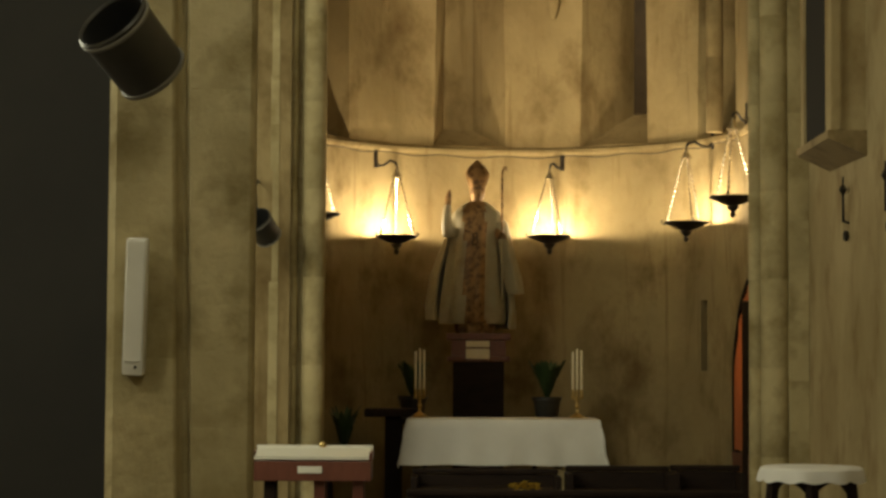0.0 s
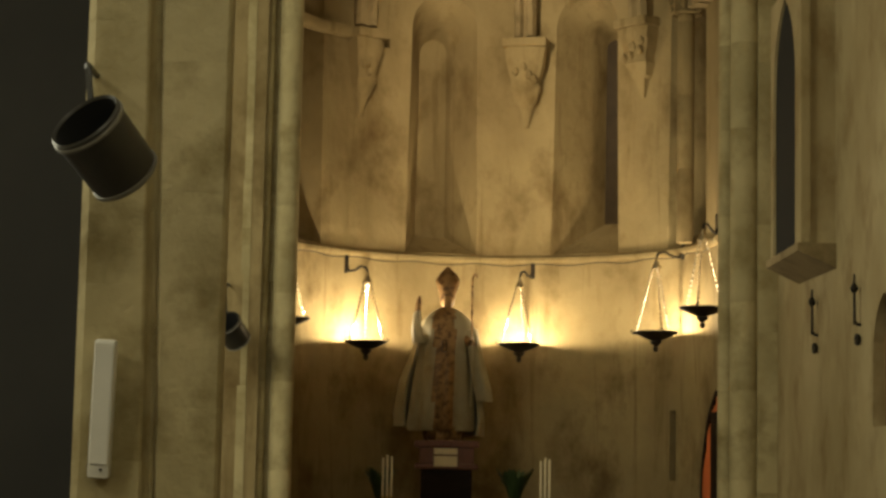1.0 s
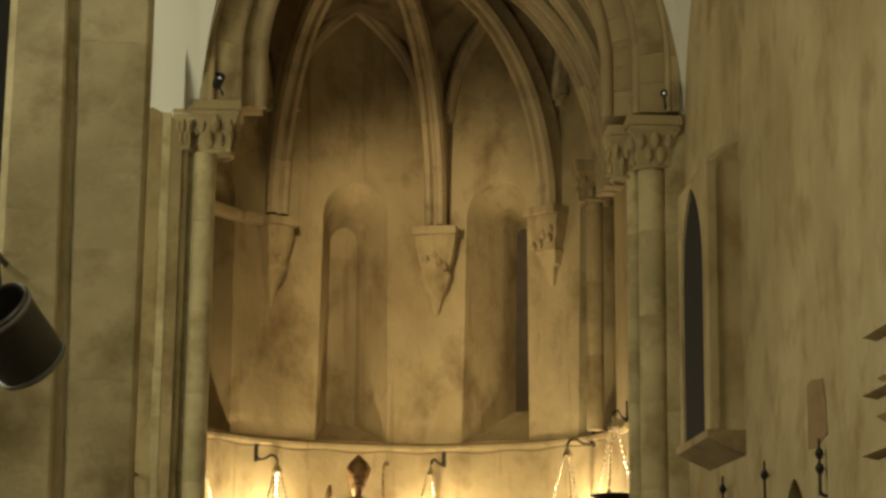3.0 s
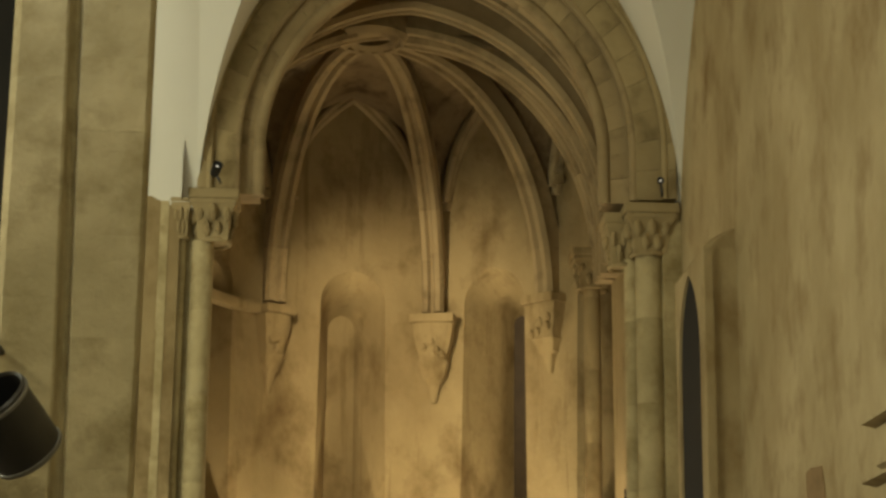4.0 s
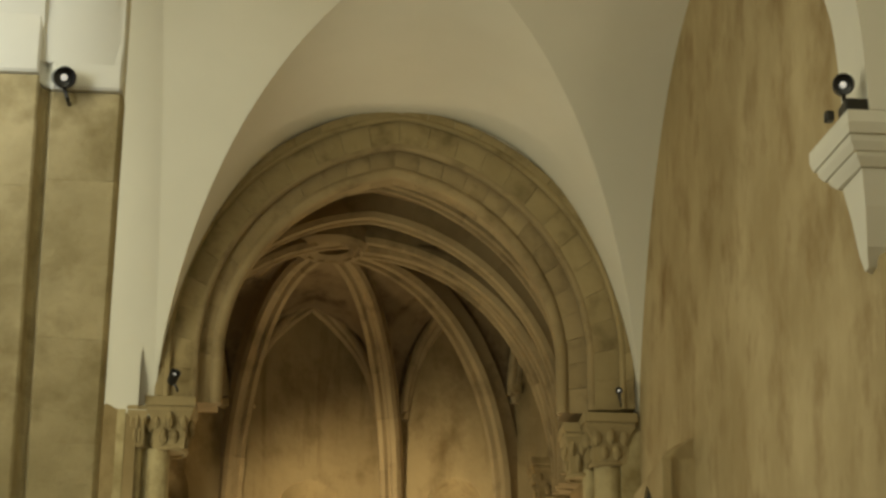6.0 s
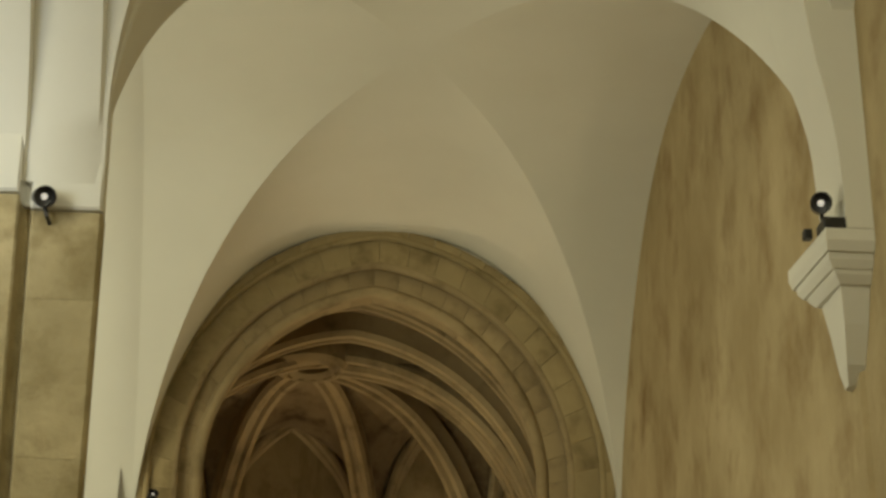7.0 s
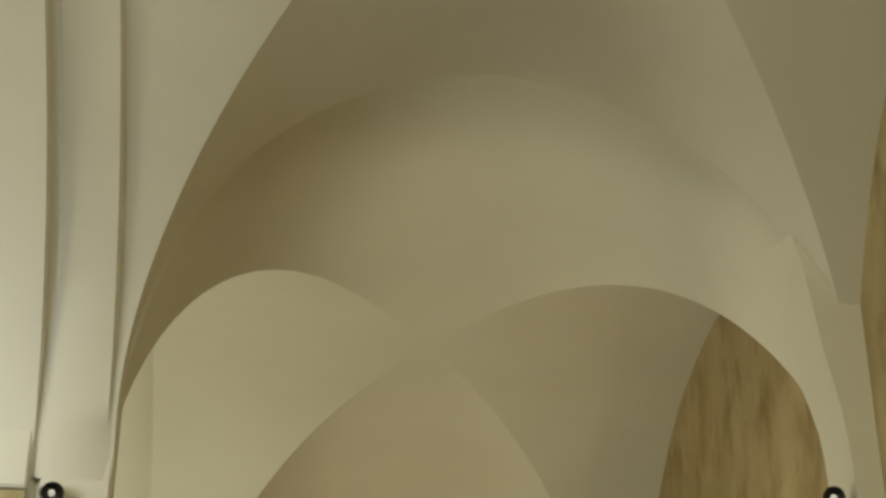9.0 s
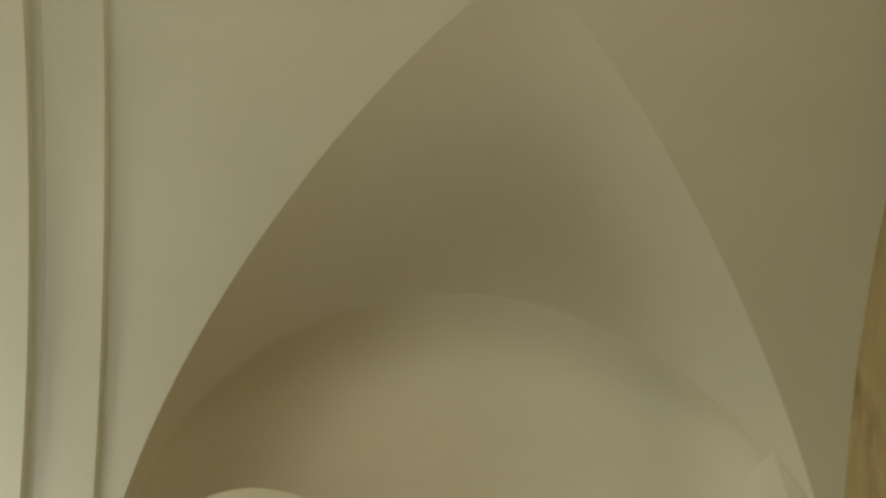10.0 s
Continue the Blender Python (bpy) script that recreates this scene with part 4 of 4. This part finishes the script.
# ---- potted plants ----
def plant(name, x, y, z, height, spread, leaves, label, seed, pot=True, arch=0.3, width=0.04):
    rnd = random.Random(seed)
    t = thing(name, label, "plant", "potted plants", "", (x, y, z))
    if pot:
        bm = bmesh.new()
        turned(bm, [(0.10, 0), (0.11, 0.01), (0.14, 0.20), (0.155, 0.21), (0.155, 0.24), (0.135, 0.24), (0.13, 0.2), (0.01, 0.19)], 20)
        part("pot", bm, GREY, t, "dull grey pot", True)
    bm = bmesh.new()
    z0 = 0.2 if pot else 0.0
    for i in range(leaves):
        a = rnd.uniform(0, 2 * math.pi)
        ln = rnd.uniform(0.6, 1.0)
        d = Vector((math.cos(a), math.sin(a), 0))
        s = Vector((-d.y, d.x, 0))
        pts = []
        for k in range(7):
            u = k / 6
            pts.append(d * spread * ln * u + Vector((0, 0, z0 + height * ln * (u - arch * u * u))))
        wd = width * rnd.uniform(0.7, 1.3)
        vs = []
        for k, p in enumerate(pts):
            u = k / 6
            ww = wd * math.sin(math.pi * min(0.98, u * 0.9 + 0.08))
            vs.append((bm.verts.new(p + s * ww + Vector((0, 0, 0.01))), bm.verts.new(p), bm.verts.new(p - s * ww + Vector((0, 0, 0.01)))))
        for p, q in zip(vs, vs[1:]):
            bm.faces.new((p[0], p[1], q[1], q[0]))
            bm.faces.new((p[1], p[2], q[2], q[1]))
    part("leaves", bm, LEAF, t, "", True)
    return t


def stand(x, y, h, label):
    t = thing("plant_stand", label, "stand", "", "", (x, y, 0))
    bm = bmesh.new()
    box(bm, -0.17, 0.17, -0.17, 0.17, h - 0.04, h - 0.002, 0.01)
    part("top", bm, WOOD, t)
    for sx in (-0.13, 0.13):
        for sy in (-0.13, 0.13):
            bm = bmesh.new()
            box(bm, sx - 0.02, sx + 0.02, sy - 0.02, sy + 0.02, 0, h - 0.044, 0.004)
            part("leg", bm, WOOD, t)


stand(0.97, 20.6, 1.0, "dark wooden plant stand behind the altar")
plant("potted_plant", 0.97, 20.6, 1.0, 0.60, 0.20, 70, "dark leafy potted plant on a wooden stand", 5)
stand(-0.42, 20.7, 1.0, "dark wooden plant stand behind the altar")
plant("potted_plant", -0.42, 20.7, 1.0, 0.58, 0.18, 60, "dark leafy potted plant on a wooden stand", 6)
plant("potted_plant", -1.02, 18.6, 0.55, 0.62, 0.16, 44, "dark leafy plant beside the respond", 8)
stand(-1.02, 18.6, 0.55, "low dark wooden plant stand")


# ---- lectern table, benches, keyboard, stool ----
tab = thing("side_table", "dark wooden T-shaped lectern stand", "table", "", "", (-0.62, 19.9, 0))
bm = bmesh.new()
box(bm, -0.26, 0.26, -0.22, 0.22, 1.05, 1.13, 0.01)
part("top", bm, WOOD, tab)
bm = bmesh.new()
box(bm, -0.06, 0.10, -0.08, 0.08, 0.05, 1.048, 0.01)
part("post", bm, WOOD, tab)
bm = bmesh.new()
box(bm, -0.22, 0.24, -0.2, 0.2, 0, 0.048, 0.01)
part("foot", bm, WOOD, tab)


def bench(x0, x1, y, top, label):
    t = thing("bench", label, "bench", "dark benches", "", ((x0 + x1) / 2, y, 0))
    h = (x1 - x0) / 2
    bm = bmesh.new()
    box(bm, -h, h, -0.03, 0.02, top - 0.30, top - 0.055, 0.006)
    part("backrest", bm, WOOD, t)
    bm = bmesh.new()
    box(bm, -h - 0.02, h + 0.02, -0.05, 0.04, top - 0.05, top, 0.015)
    part("top_rail", bm, WOOD, t, "polished top rail")
    bm = bmesh.new()
    box(bm, -h, h, -0.42, -0.03, 0.28, 0.32, 0.01) if top < 0.62 else box(bm, -h, h, -0.42, -0.035, 0.42, 0.46, 0.01)
    part("seat", bm, WOOD, t)
    for s in (-1, 1):
        bm = bmesh.new()
        box(bm, s * h - 0.03, s * h + 0.03, -0.42, 0.045, 0, top - 0.054, 0.01)
        part("end_panel", bm, WOOD, t)


bench(-0.32, 2.1, 14.6, 0.665, "long dark polished wooden bench")
bench(1.05, 1.95, 18.2, 0.66, "dark upholstered bench before the altar steps")
bench(2.0, 2.6, 18.2, 0.67, "short dark wooden bench by the wall")
bench(-0.35, 0.95, 18.35, 0.62, "low dark wooden kneeler before the altar")

key = thing("keyboard_console", "reddish keyboard console with long white keys", "keyboard", "", "", (-0.98, 14.0, 0))
bm = bmesh.new()
box(bm, -0.42, 0.41, -0.16, 0.22, 0.765, 0.905, 0.008)
part("case", bm, REDWOOD, key)
bm = bmesh.new()
box(bm, -0.42, 0.41, 0.20, 0.225, 0.906, 1.0, 0.004)
part("back_board", bm, PLASTIC, key)
for s in (-0.425, 0.405):
    bm = bmesh.new()
    box(bm, s - 0.006, s + 0.012, -0.17, 0.22, 0.906, 0.965, 0.004)
    part("cheek", bm, REDWOOD, key)
kw = 0.80 / 36
for i in range(36):
    bm = bmesh.new()
    x0 = -0.405 + i * kw
    rings(bm, [[(x0 + 0.001, -0.165, 0.915), (x0 + kw - 0.001, -0.165, 0.915), (x0 + kw - 0.001, -0.165, 0.935), (x0 + 0.001, -0.165, 0.935)], [(x0 + 0.001, 0.19, 0.955), (x0 + kw - 0.001, 0.19, 0.955), (x0 + kw - 0.001, 0.19, 0.985), (x0 + 0.001, 0.19, 0.985)]])
    part("white_key", bm, IVORY, key)
bm = bmesh.new()
box(bm, -0.10, 0.07, -0.168, -0.160, 0.82, 0.868, 0.003)
part("blank_plate", bm, PLASTIC, key, "white plate without legible words")
for sx in (-0.3, 0.05, 0.32):
    bm = bmesh.new()
    box(bm, sx - 0.04, sx + 0.04, -0.10, 0.12, 0, 0.763, 0.006)
    part("leg", bm, WOOD if sx < 0 else REDWOOD, key)
bm = bmesh.new()
turned(bm, [(0.02, 0.98), (0.03, 1.0), (0.02, 1.02), (0.01, 1.03)], 10, Matrix.Translation((0.05, 0.21, 0.0)))
part("knob", bm, BRASS, key)

tb = thing("side_stool", "dark carved wooden table with a scalloped apron", "table", "", "", (2.27, 12.6, 0))
bm = bmesh.new()
turned(bm, [(0.05, 0.90), (0.30, 0.90), (0.31, 0.92), (0.30, 0.94), (0.05, 0.94)], 32)
part("top", bm, WOOD, tb, "", True)
for k in range(6):
    a = 2 * math.pi * (k + 0.3) / 6
    bm = bmesh.new()
    r = 0.27
    tube(bm, [(r * math.cos(a), r * math.sin(a), 0.895), (r * 1.08 * math.cos(a), r * 1.08 * math.sin(a), 0.75), (r * 0.95 * math.cos(a), r * 0.95 * math.sin(a), 0.4), (r * 1.1 * math.cos(a), r * 1.1 * math.sin(a), 0.0)], 0.028, 8, [1.4, 1.2, 0.8, 1.0])
    part("leg", bm, WOOD, tb, "", True)
    bm = bmesh.new()
    b = a + math.pi / 3
    n = 8
    loops = []
    for i in range(n + 1):
        t = a + (b - a) * i / n
        sag = 0.13 - 0.10 * math.sin(math.pi * i / n)
        loops.append([(rr * math.cos(t), rr * math.sin(t), zz) for rr, zz in ((0.262, 0.896), (0.282, 0.896), (0.282, 0.896 - sag), (0.262, 0.896 - sag))])
    rings(bm, loops)
    part("apron", bm, WOOD, tb, "", True)


def round_cloth(x, y, z, r):
    bm = bmesh.new()
    loops = []
    n = 72
    for rr, h, f in ((0.02, 0.004, 0), (r * 0.5, 0.004, 0), (r * 0.93, 0.004, 0), (r, -0.008, 0.2), (r * 1.03, -0.04, 0.6), (r * 1.04, -0.075, 1.0), (r * 1.03, -0.073, 1.0), (r * 1.01, -0.035, 0.6), (r * 0.97, -0.004, 0), (0.02, -0.002, 0)):
        loops.append([((rr + 0.010 * f * math.sin(9 * a)) * math.cos(a), (rr + 0.010 * f * math.sin(9 * a)) * math.sin(a), h - 0.018 * f * abs(math.sin(6.5 * a))) for a in [2 * math.pi * i / n for i in range(n)]])
    rings(bm, loops)
    ob = part("table_cloth", bm, CLOTH, None, "", True)
    ob.location = (x, y, z)
    tagged(ob, "white cloth with a scalloped hem over the round table", "cloth")


round_cloth(2.27, 12.6, 0.948, 0.325)
plant("palm_plant", 2.90, 11.3, 1.0, 0.95, 0.42, 46, "green palm fronds on a stand by the side wall", 12, True, 0.85, 0.03)
stand(2.90, 11.3, 1.0, "dark wooden plant stand by the side wall")

# yellow flowers before the altar
fl = thing("flower_bowl", "low bowl of yellow flowers before the altar", "flowers", "", "", (0.62, 17.2, 0))
bm = bmesh.new()
box(bm, -0.14, 0.14, -0.10, 0.10, 0, 0.44, 0.01)
part("block", bm, WOOD, fl)
bm = bmesh.new()
rnd = random.Random(3)
for i in range(70):
    a, r = rnd.uniform(0, 6.28), 0.14 * math.sqrt(rnd.random())
    c = Vector((r * math.cos(a), r * math.sin(a) * 0.8, 0.47 + 0.07 * rnd.random() + 0.03 * (1 - r / 0.14)))
    for k in range(5):
        b = 2 * math.pi * k / 5 + a
        e = Vector((math.cos(b), math.sin(b), 0.5)) * 0.026
        s = Vector((-math.sin(b), math.cos(b), 0)) * 0.012
        bm.faces.new([bm.verts.new(c), bm.verts.new(c + e * 0.6 + s), bm.verts.new(c + e), bm.verts.new(c + e * 0.6 - s)])
part("blossoms", bm, YELLOW, fl)

# curtain in the side door of the apse
bm = bmesh.new()
loops = []
for i in range(61):
    a = -0.70 + 1.40 * i / 60
    d = 0.01 + 0.008 * math.sin(a * 34)
    top = 2.44 - 1.25 * abs(a) ** 1.7
    loops.append([by_door(a, d + e, z) for e, z in ((0, 0.72), (0, top), (0.012, top), (0.012, 0.72))])
rings(bm, loops)
cur = part("curtain", bm, CURTAIN, None, "", True)
tagged(cur, "orange-red curtain hung in a pointed doorway", "curtain")
# unseen lamp added in the recess so that the curtain glows through
lamp("curtain_backlight", tuple(by_door(0.25, 0.55, 1.7)), 9, WARM, 0.1)
df = thing("door_1", "dark wooden door frame of a pointed doorway", "door", "", "structure")
bm = bmesh.new()
fr = [by_door(a, 0.01, z) for a, z in arch_points(DOOR_HALF, 1.12, 1.36, 14)]
nrm = by_door(0, 1) - by_door(0, 0)
mid = by_door(0, 0.02, 1.2)
sweep(bm, fr, [nrm] * len(fr), [(mid - p).normalized() for p in fr], [(-0.02, -0.03), (0.05, -0.03), (0.05, 0.035), (-0.02, 0.035)])
part("frame", bm, WOOD, df, "", True)
bm = bmesh.new()
rings(bm, [[by_door(a, d, z) for a, d in ((0.05, -0.025), (0.27, -0.025), (0.27, -0.004), (0.05, -0.004))] for z in (0.0, 2.22)])
part("mullion", bm, WOOD, df, "dark upright post of the doorway")
bm = bmesh.new()
rings(bm, [[by_door(a, d, z) for a, d in ((-0.70, -0.022), (0.70, -0.022), (0.70, -0.003), (-0.70, -0.003))] for z in (0.0, 0.70)])
part("lower_leaf", bm, REDWOOD, df, "reddish wooden half door")


# ---- fittings on the piers and the side wall ----
sp = thing("column_speaker", "slim white column loudspeaker on the pier", "loudspeaker", "", "", (-1.62, 10.165, 1.878), 0)
bm = bmesh.new()
box(bm, -0.055, 0.055, -0.115, -0.035, -0.35, 0.35, 0.018, m=pose(0, 0, 0, 5, 2.0, 0))
part("casing", bm, PLASTIC, sp, "", True)
bm = bmesh.new()
box(bm, -0.045, 0.045, -0.123, -0.116, -0.28, 0.335, 0.004, m=pose(0, 0, 0, 5, 2.0, 0))
part("grille", bm, PLASTIC, sp)
bm = bmesh.new()
bmesh.ops.create_uvsphere(bm, u_segments=8, v_segments=6, radius=0.008, matrix=Matrix.Translation((0.005, -0.10, -0.315)))
part("status_light", bm, GREY, sp)
bm = bmesh.new()
box(bm, -0.02, 0.02, -0.06, 0.03, -0.03, 0.03, 0.004)
part("wall_mount", bm, IRON, sp)


def drum_spot(name, at, scale, aim, label, hang):
    """A drum-shaped spotlight: open dark mouth, ribbed shell, end ring, yoke and arm."""
    t = thing(name, label, "spotlight", "drum spotlights", "", (0, 0, 0))
    m = Matrix.Translation(at) @ Vector(aim).to_track_quat("Z", "Y").to_matrix().to_4x4() @ Matrix.Scale(scale, 4)
    bm = bmesh.new()
    turned(bm, [(0.01, -0.16), (0.13, -0.16), (0.14, -0.15), (0.145, -0.1), (0.15, 0.12), (0.155, 0.15), (0.148, 0.16), (0.14, 0.15), (0.13, -0.10), (0.01, -0.11)], 36, m)
    part("shell", bm, GREY, t, "dull grey drum shell", True)
    bm = bmesh.new()
    turned(bm, [(0.150, 0.118), (0.156, 0.120), (0.159, 0.125), (0.159, 0.134), (0.156, 0.138), (0.150, 0.138), (0.150, 0.118)], 36, m, False)
    turned(bm, [(0.13, -0.15), (0.146, -0.15), (0.149, -0.146), (0.149, -0.132), (0.14, -0.13), (0.13, -0.15)], 36, m, False)
    part("rim", bm, PALE, t, "pale rim", True)
    bm = bmesh.new()
    turned(bm, [(0.01, -0.10), (0.129, -0.095), (0.1395, 0.148), (0.139, 0.148), (0.127, -0.09), (0.01, -0.092)], 36, m)
    part("inner_baffle", bm, HOLLOWBLACK, t, "black inside of the drum", True)
    bm = bmesh.new()
    tube(bm, hang, 0.014 * scale, 7)
    part("arm", bm, BLACK, t, "", True)


drum_spot("drum_spotlight", (-1.575, 9.62, 3.125), 1.23, (-0.47, -0.62, 0.63), "large grey drum spotlight hung on the pier, unlit", [(-1.73, 10.20, 3.60), (-1.73, 9.9, 3.60), (-1.71, 9.80, 3.56), (-1.69, 9.78, 3.40), (-1.67, 9.735, 3.25)])
drum_spot("drum_spotlight", (-1.64, 16.95, 2.735), 0.80, (-0.38, -0.70, 0.60), "small black drum spotlight hung on the respond, unlit", [(-1.72, 17.42, 3.17), (-1.72, 17.2, 3.17), (-1.72, 17.08, 3.10), (-1.715, 17.07, 2.96), (-1.69, 17.04, 2.84)])


def small_spot(x, y, z, aim, label, k=1.0):
    t = thing("small_spotlight", label, "spotlight", "small spotlights", "", (x, y, z))
    m = Vector(aim).to_track_quat("Z", "Y").to_matrix().to_4x4() @ Matrix.Scale(k, 4)
    bm = bmesh.new()
    turned(bm, [(0.01, -0.12), (0.04, -0.12), (0.055, -0.09), (0.06, 0.03), (0.062, 0.045), (0.054, 0.045), (0.05, 0.0), (0.01, -0.01)], 20, m)
    part("housing", bm, BLACK, t, "", True)
    bm = bmesh.new()
    turned(bm, [(0.002, 0.008), (0.017, 0.004), (0.02, 0.008), (0.012, 0.018), (0.002, 0.022)], 18, m)
    part("lens", bm, LENS, t, "faintly glowing glass lens", True)
    bm = bmesh.new()
    tube(bm, [m @ Vector((0, 0, -0.08)), (0.02, 0.05, -0.10), (0.03, 0.10, -0.12)], 0.012, 6)
    part("bracket", bm, BLACK, t, "", True)


small_spot(-1.36, 10.12, 6.31, (0.25, -0.8, -0.35), "small black spotlight on top of the pier")
small_spot(2.985, 9.9, 6.35, (-0.2, -0.9, -0.3), "small black spotlight on the wall corbel")
small_spot(-1.12, 17.22, 6.72, (0.3, -0.7, 0.5), "small black spotlight on the arch capital", 0.8)
small_spot(2.905, 17.2, 6.69, (-0.1, -0.9, -0.35), "small black spotlight on the arch capital", 0.55)


# ---- on the side wall ----
def wedge(bm, x_out, y0, y1, z_wall, z_out, z_top):
    """A stone box on the side wall with a sloping underside; its outer bottom edge is higher than its wall edge."""
    rings(bm, [[(XR + 0.02, y, z_wall), (x_out, y, z_out), (x_out, y, z_top), (XR + 0.02, y, z_top)] for y in (y0, y1)])


case = thing("wall_tabernacle", "tall stone wall niche projecting, with a dark lancet side", "niche")
bm = bmesh.new()
wedge(bm, 2.83, 14.96, 16.34, 3.17, 3.31, 3.37)
part("sill", bm, RIB, case, "brown sloping stone sill")
bm = bmesh.new()
rings(bm, [[(2.90, 16.3, z), (2.90, 15.05, z), (2.92, 15.03, z), (XR + 0.03, 15.0, z), (XR + 0.03, 16.3, z)] for z in (3.374, 5.50)])
part("body", bm, SIDE, case)
bm = bmesh.new()
box(bm, 2.857, 2.94, 14.99, 15.038, 3.374, 5.50, 0.012)
part("jamb", bm, SIDE, case)
bm = bmesh.new()
wall_with_hole(bm, "x", 2.86, 0.038, 15.04, 16.3, 3.374, 5.50, lancet_points(15.22, 16.18, 3.375, 5.44, pointed=1.5))
part("face_frame", bm, SIDE, case)
# black sheet just behind the face stands in for the lancet's dark depth
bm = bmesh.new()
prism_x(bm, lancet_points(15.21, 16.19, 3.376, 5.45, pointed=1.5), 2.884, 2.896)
part("dark_pane", bm, HOLLOWBLACK, case, "black sheet for the shade in the lancet opening")
bm = bmesh.new()
rings(bm, [[(2.86 + d, y, 5.504), (XR + 0.03, y, 5.504), (XR + 0.03, y, 5.68), (3.04 + d, y, 5.66), (2.93 + d, y, 5.59)] for y, d in ((15.04, 0.06), (15.14, 0.0), (16.32, 0.0))])
part("cap_stone", bm, SIDE, case, "sloping cap stone")
on_wall(case, 15.6)


def candle_iron(y, z_top, two):
    t = thing("wall_candle_iron", "slim black iron candle holder on the wall", "candle holder", "wall candle irons", "", (XR, y, z_top))
    bm = bmesh.new()
    tube(bm, [(-0.05, 0, 0.0), (-0.05, 0, -0.36)], 0.012, 7, [0.7, 1.0])
    part("rod", bm, IRON, t, "", True)
    for z in ((-0.095, -0.19) if two else (-0.10,)):
        bm = bmesh.new()
        turned(bm, [(0.008, z - 0.04), (0.019, z - 0.028), (0.032, z), (0.022, z + 0.022), (0.009, z + 0.04)], 10, Matrix.Translation((-0.05, 0, 0)))
        part("knop", bm, IRON, t, "", True)
    bm = bmesh.new()
    tube(bm, [(-0.05, 0, -0.34), (-0.03, 0, -0.36), (0.005, 0, -0.365)], 0.012, 6)
    part("hook", bm, IRON, t, "", True)
    bm = bmesh.new()
    turned(bm, [(0.008, -0.51), (0.020, -0.50), (0.025, -0.46), (0.019, -0.435), (0.006, -0.425)], 10, Matrix.Translation((-0.03, 0, 0)))
    tube(bm, [(-0.03, 0, -0.47), (0.005, 0, -0.47)], 0.012, 6)
    part("cup", bm, IRON, t, "", True)
    on_wall(t, y)


candle_iron(15.62, 3.075, False)
candle_iron(14.08, 3.045, False)
candle_iron(12.45, 3.025, True)

# reddish filling in the niche and a patch of old plaster above it
bm = bmesh.new()
box(bm, XR + 0.13, XR + 0.48, 13.29, 13.94, 1.956, 2.62, 0.01)
tagged(part("niche_block", bm, REDSTAIN), "reddish stone block in the wall niche", "block")
bm = bmesh.new()
rnd = random.Random(9)
edge = [(12.42, 3.06), (12.45, 3.28), (12.50, 3.42), (12.8, 3.45), (13.2, 3.40), (13.55, 3.37), (13.62, 3.2), (13.6, 3.02), (13.4, 2.98), (13.0, 3.01), (12.7, 2.99)]
rings(bm, [[(x, y, z) for y, z in edge] for x in (XR + 0.002, XR - 0.004)])
on_wall(structure("plaster_patch", bm, REDSTAIN, "faded reddish plaster patch on the wall", category="patch"), 13.0)

tablet = thing("wall_tablet", "pale stone wall shrine of two moulded shelves", "shrine")
for i, (z0, z1) in enumerate(((2.30, 2.80), (2.95, 3.14), (3.16, 3.47))):
    bm = bmesh.new()
    wedge(bm, XR - 0.06, 10.25 + 0.02 * i, 11.12 - 0.05 * i, z0, z0 + 0.05, z1 - 0.052)
    part("panel", bm, SIDE, tablet)
    bm = bmesh.new()
    wedge(bm, XR - 0.12, 10.2, 11.18 - 0.05 * i, z1 - 0.05, z1 - 0.02, z1)
    part("shelf", bm, SIDE, tablet, "moulded shelf")
on_wall(tablet, 10.7)

# white corbel under the transverse arch: stepped mouldings over a pointed tail
cb = thing("wall_corbel", "white plastered moulded corbel with a pointed tail", "corbel")


def corbel_stage(name, levels):
    bm = bmesh.new()
    rings(bm, [[(3.275, yn, z), (xn, yn, z), (xf, yf, z), (3.275, yf + 0.06, z)] for z, yn, xn, xf, yf in levels])
    part(name, bm, WHITE, cb)


corbel_stage("moulding", ((6.17, 9.83, 2.98, 2.925, 10.47), (6.10, 9.83, 2.98, 2.925, 10.47), (6.045, 9.86, 2.99, 2.94, 10.45)))
corbel_stage("moulding", ((6.044, 9.88, 3.0, 2.955, 10.43), (6.01, 9.89, 3.005, 2.96, 10.43), (5.965, 9.92, 3.03, 2.985, 10.40)))
corbel_stage("moulding", ((5.964, 9.93, 3.04, 3.0, 10.38), (5.94, 9.94, 3.05, 3.01, 10.38), (5.895, 9.98, 3.08, 3.04, 10.34)))
corbel_stage("tail", ((5.894, 10.0, 3.09, 3.07, 10.33), (5.7, 10.08, 3.12, 3.11, 10.33), (5.5, 10.2, 3.15, 3.15, 10.36), (5.41, 10.3, 3.18, 3.18, 10.37)))
bm = bmesh.new()
box(bm, 2.98, 3.16, 9.85, 10.02, 6.174, 6.25, 0.01)
part("cable_box", bm, BLACK, cb, "dark cable box")
bm = bmesh.new()
box(bm, 2.90, 2.95, 9.98, 10.04, 6.172, 6.23, 0.01)
part("junction_box", bm, BLACK, cb, "small dark junction box")
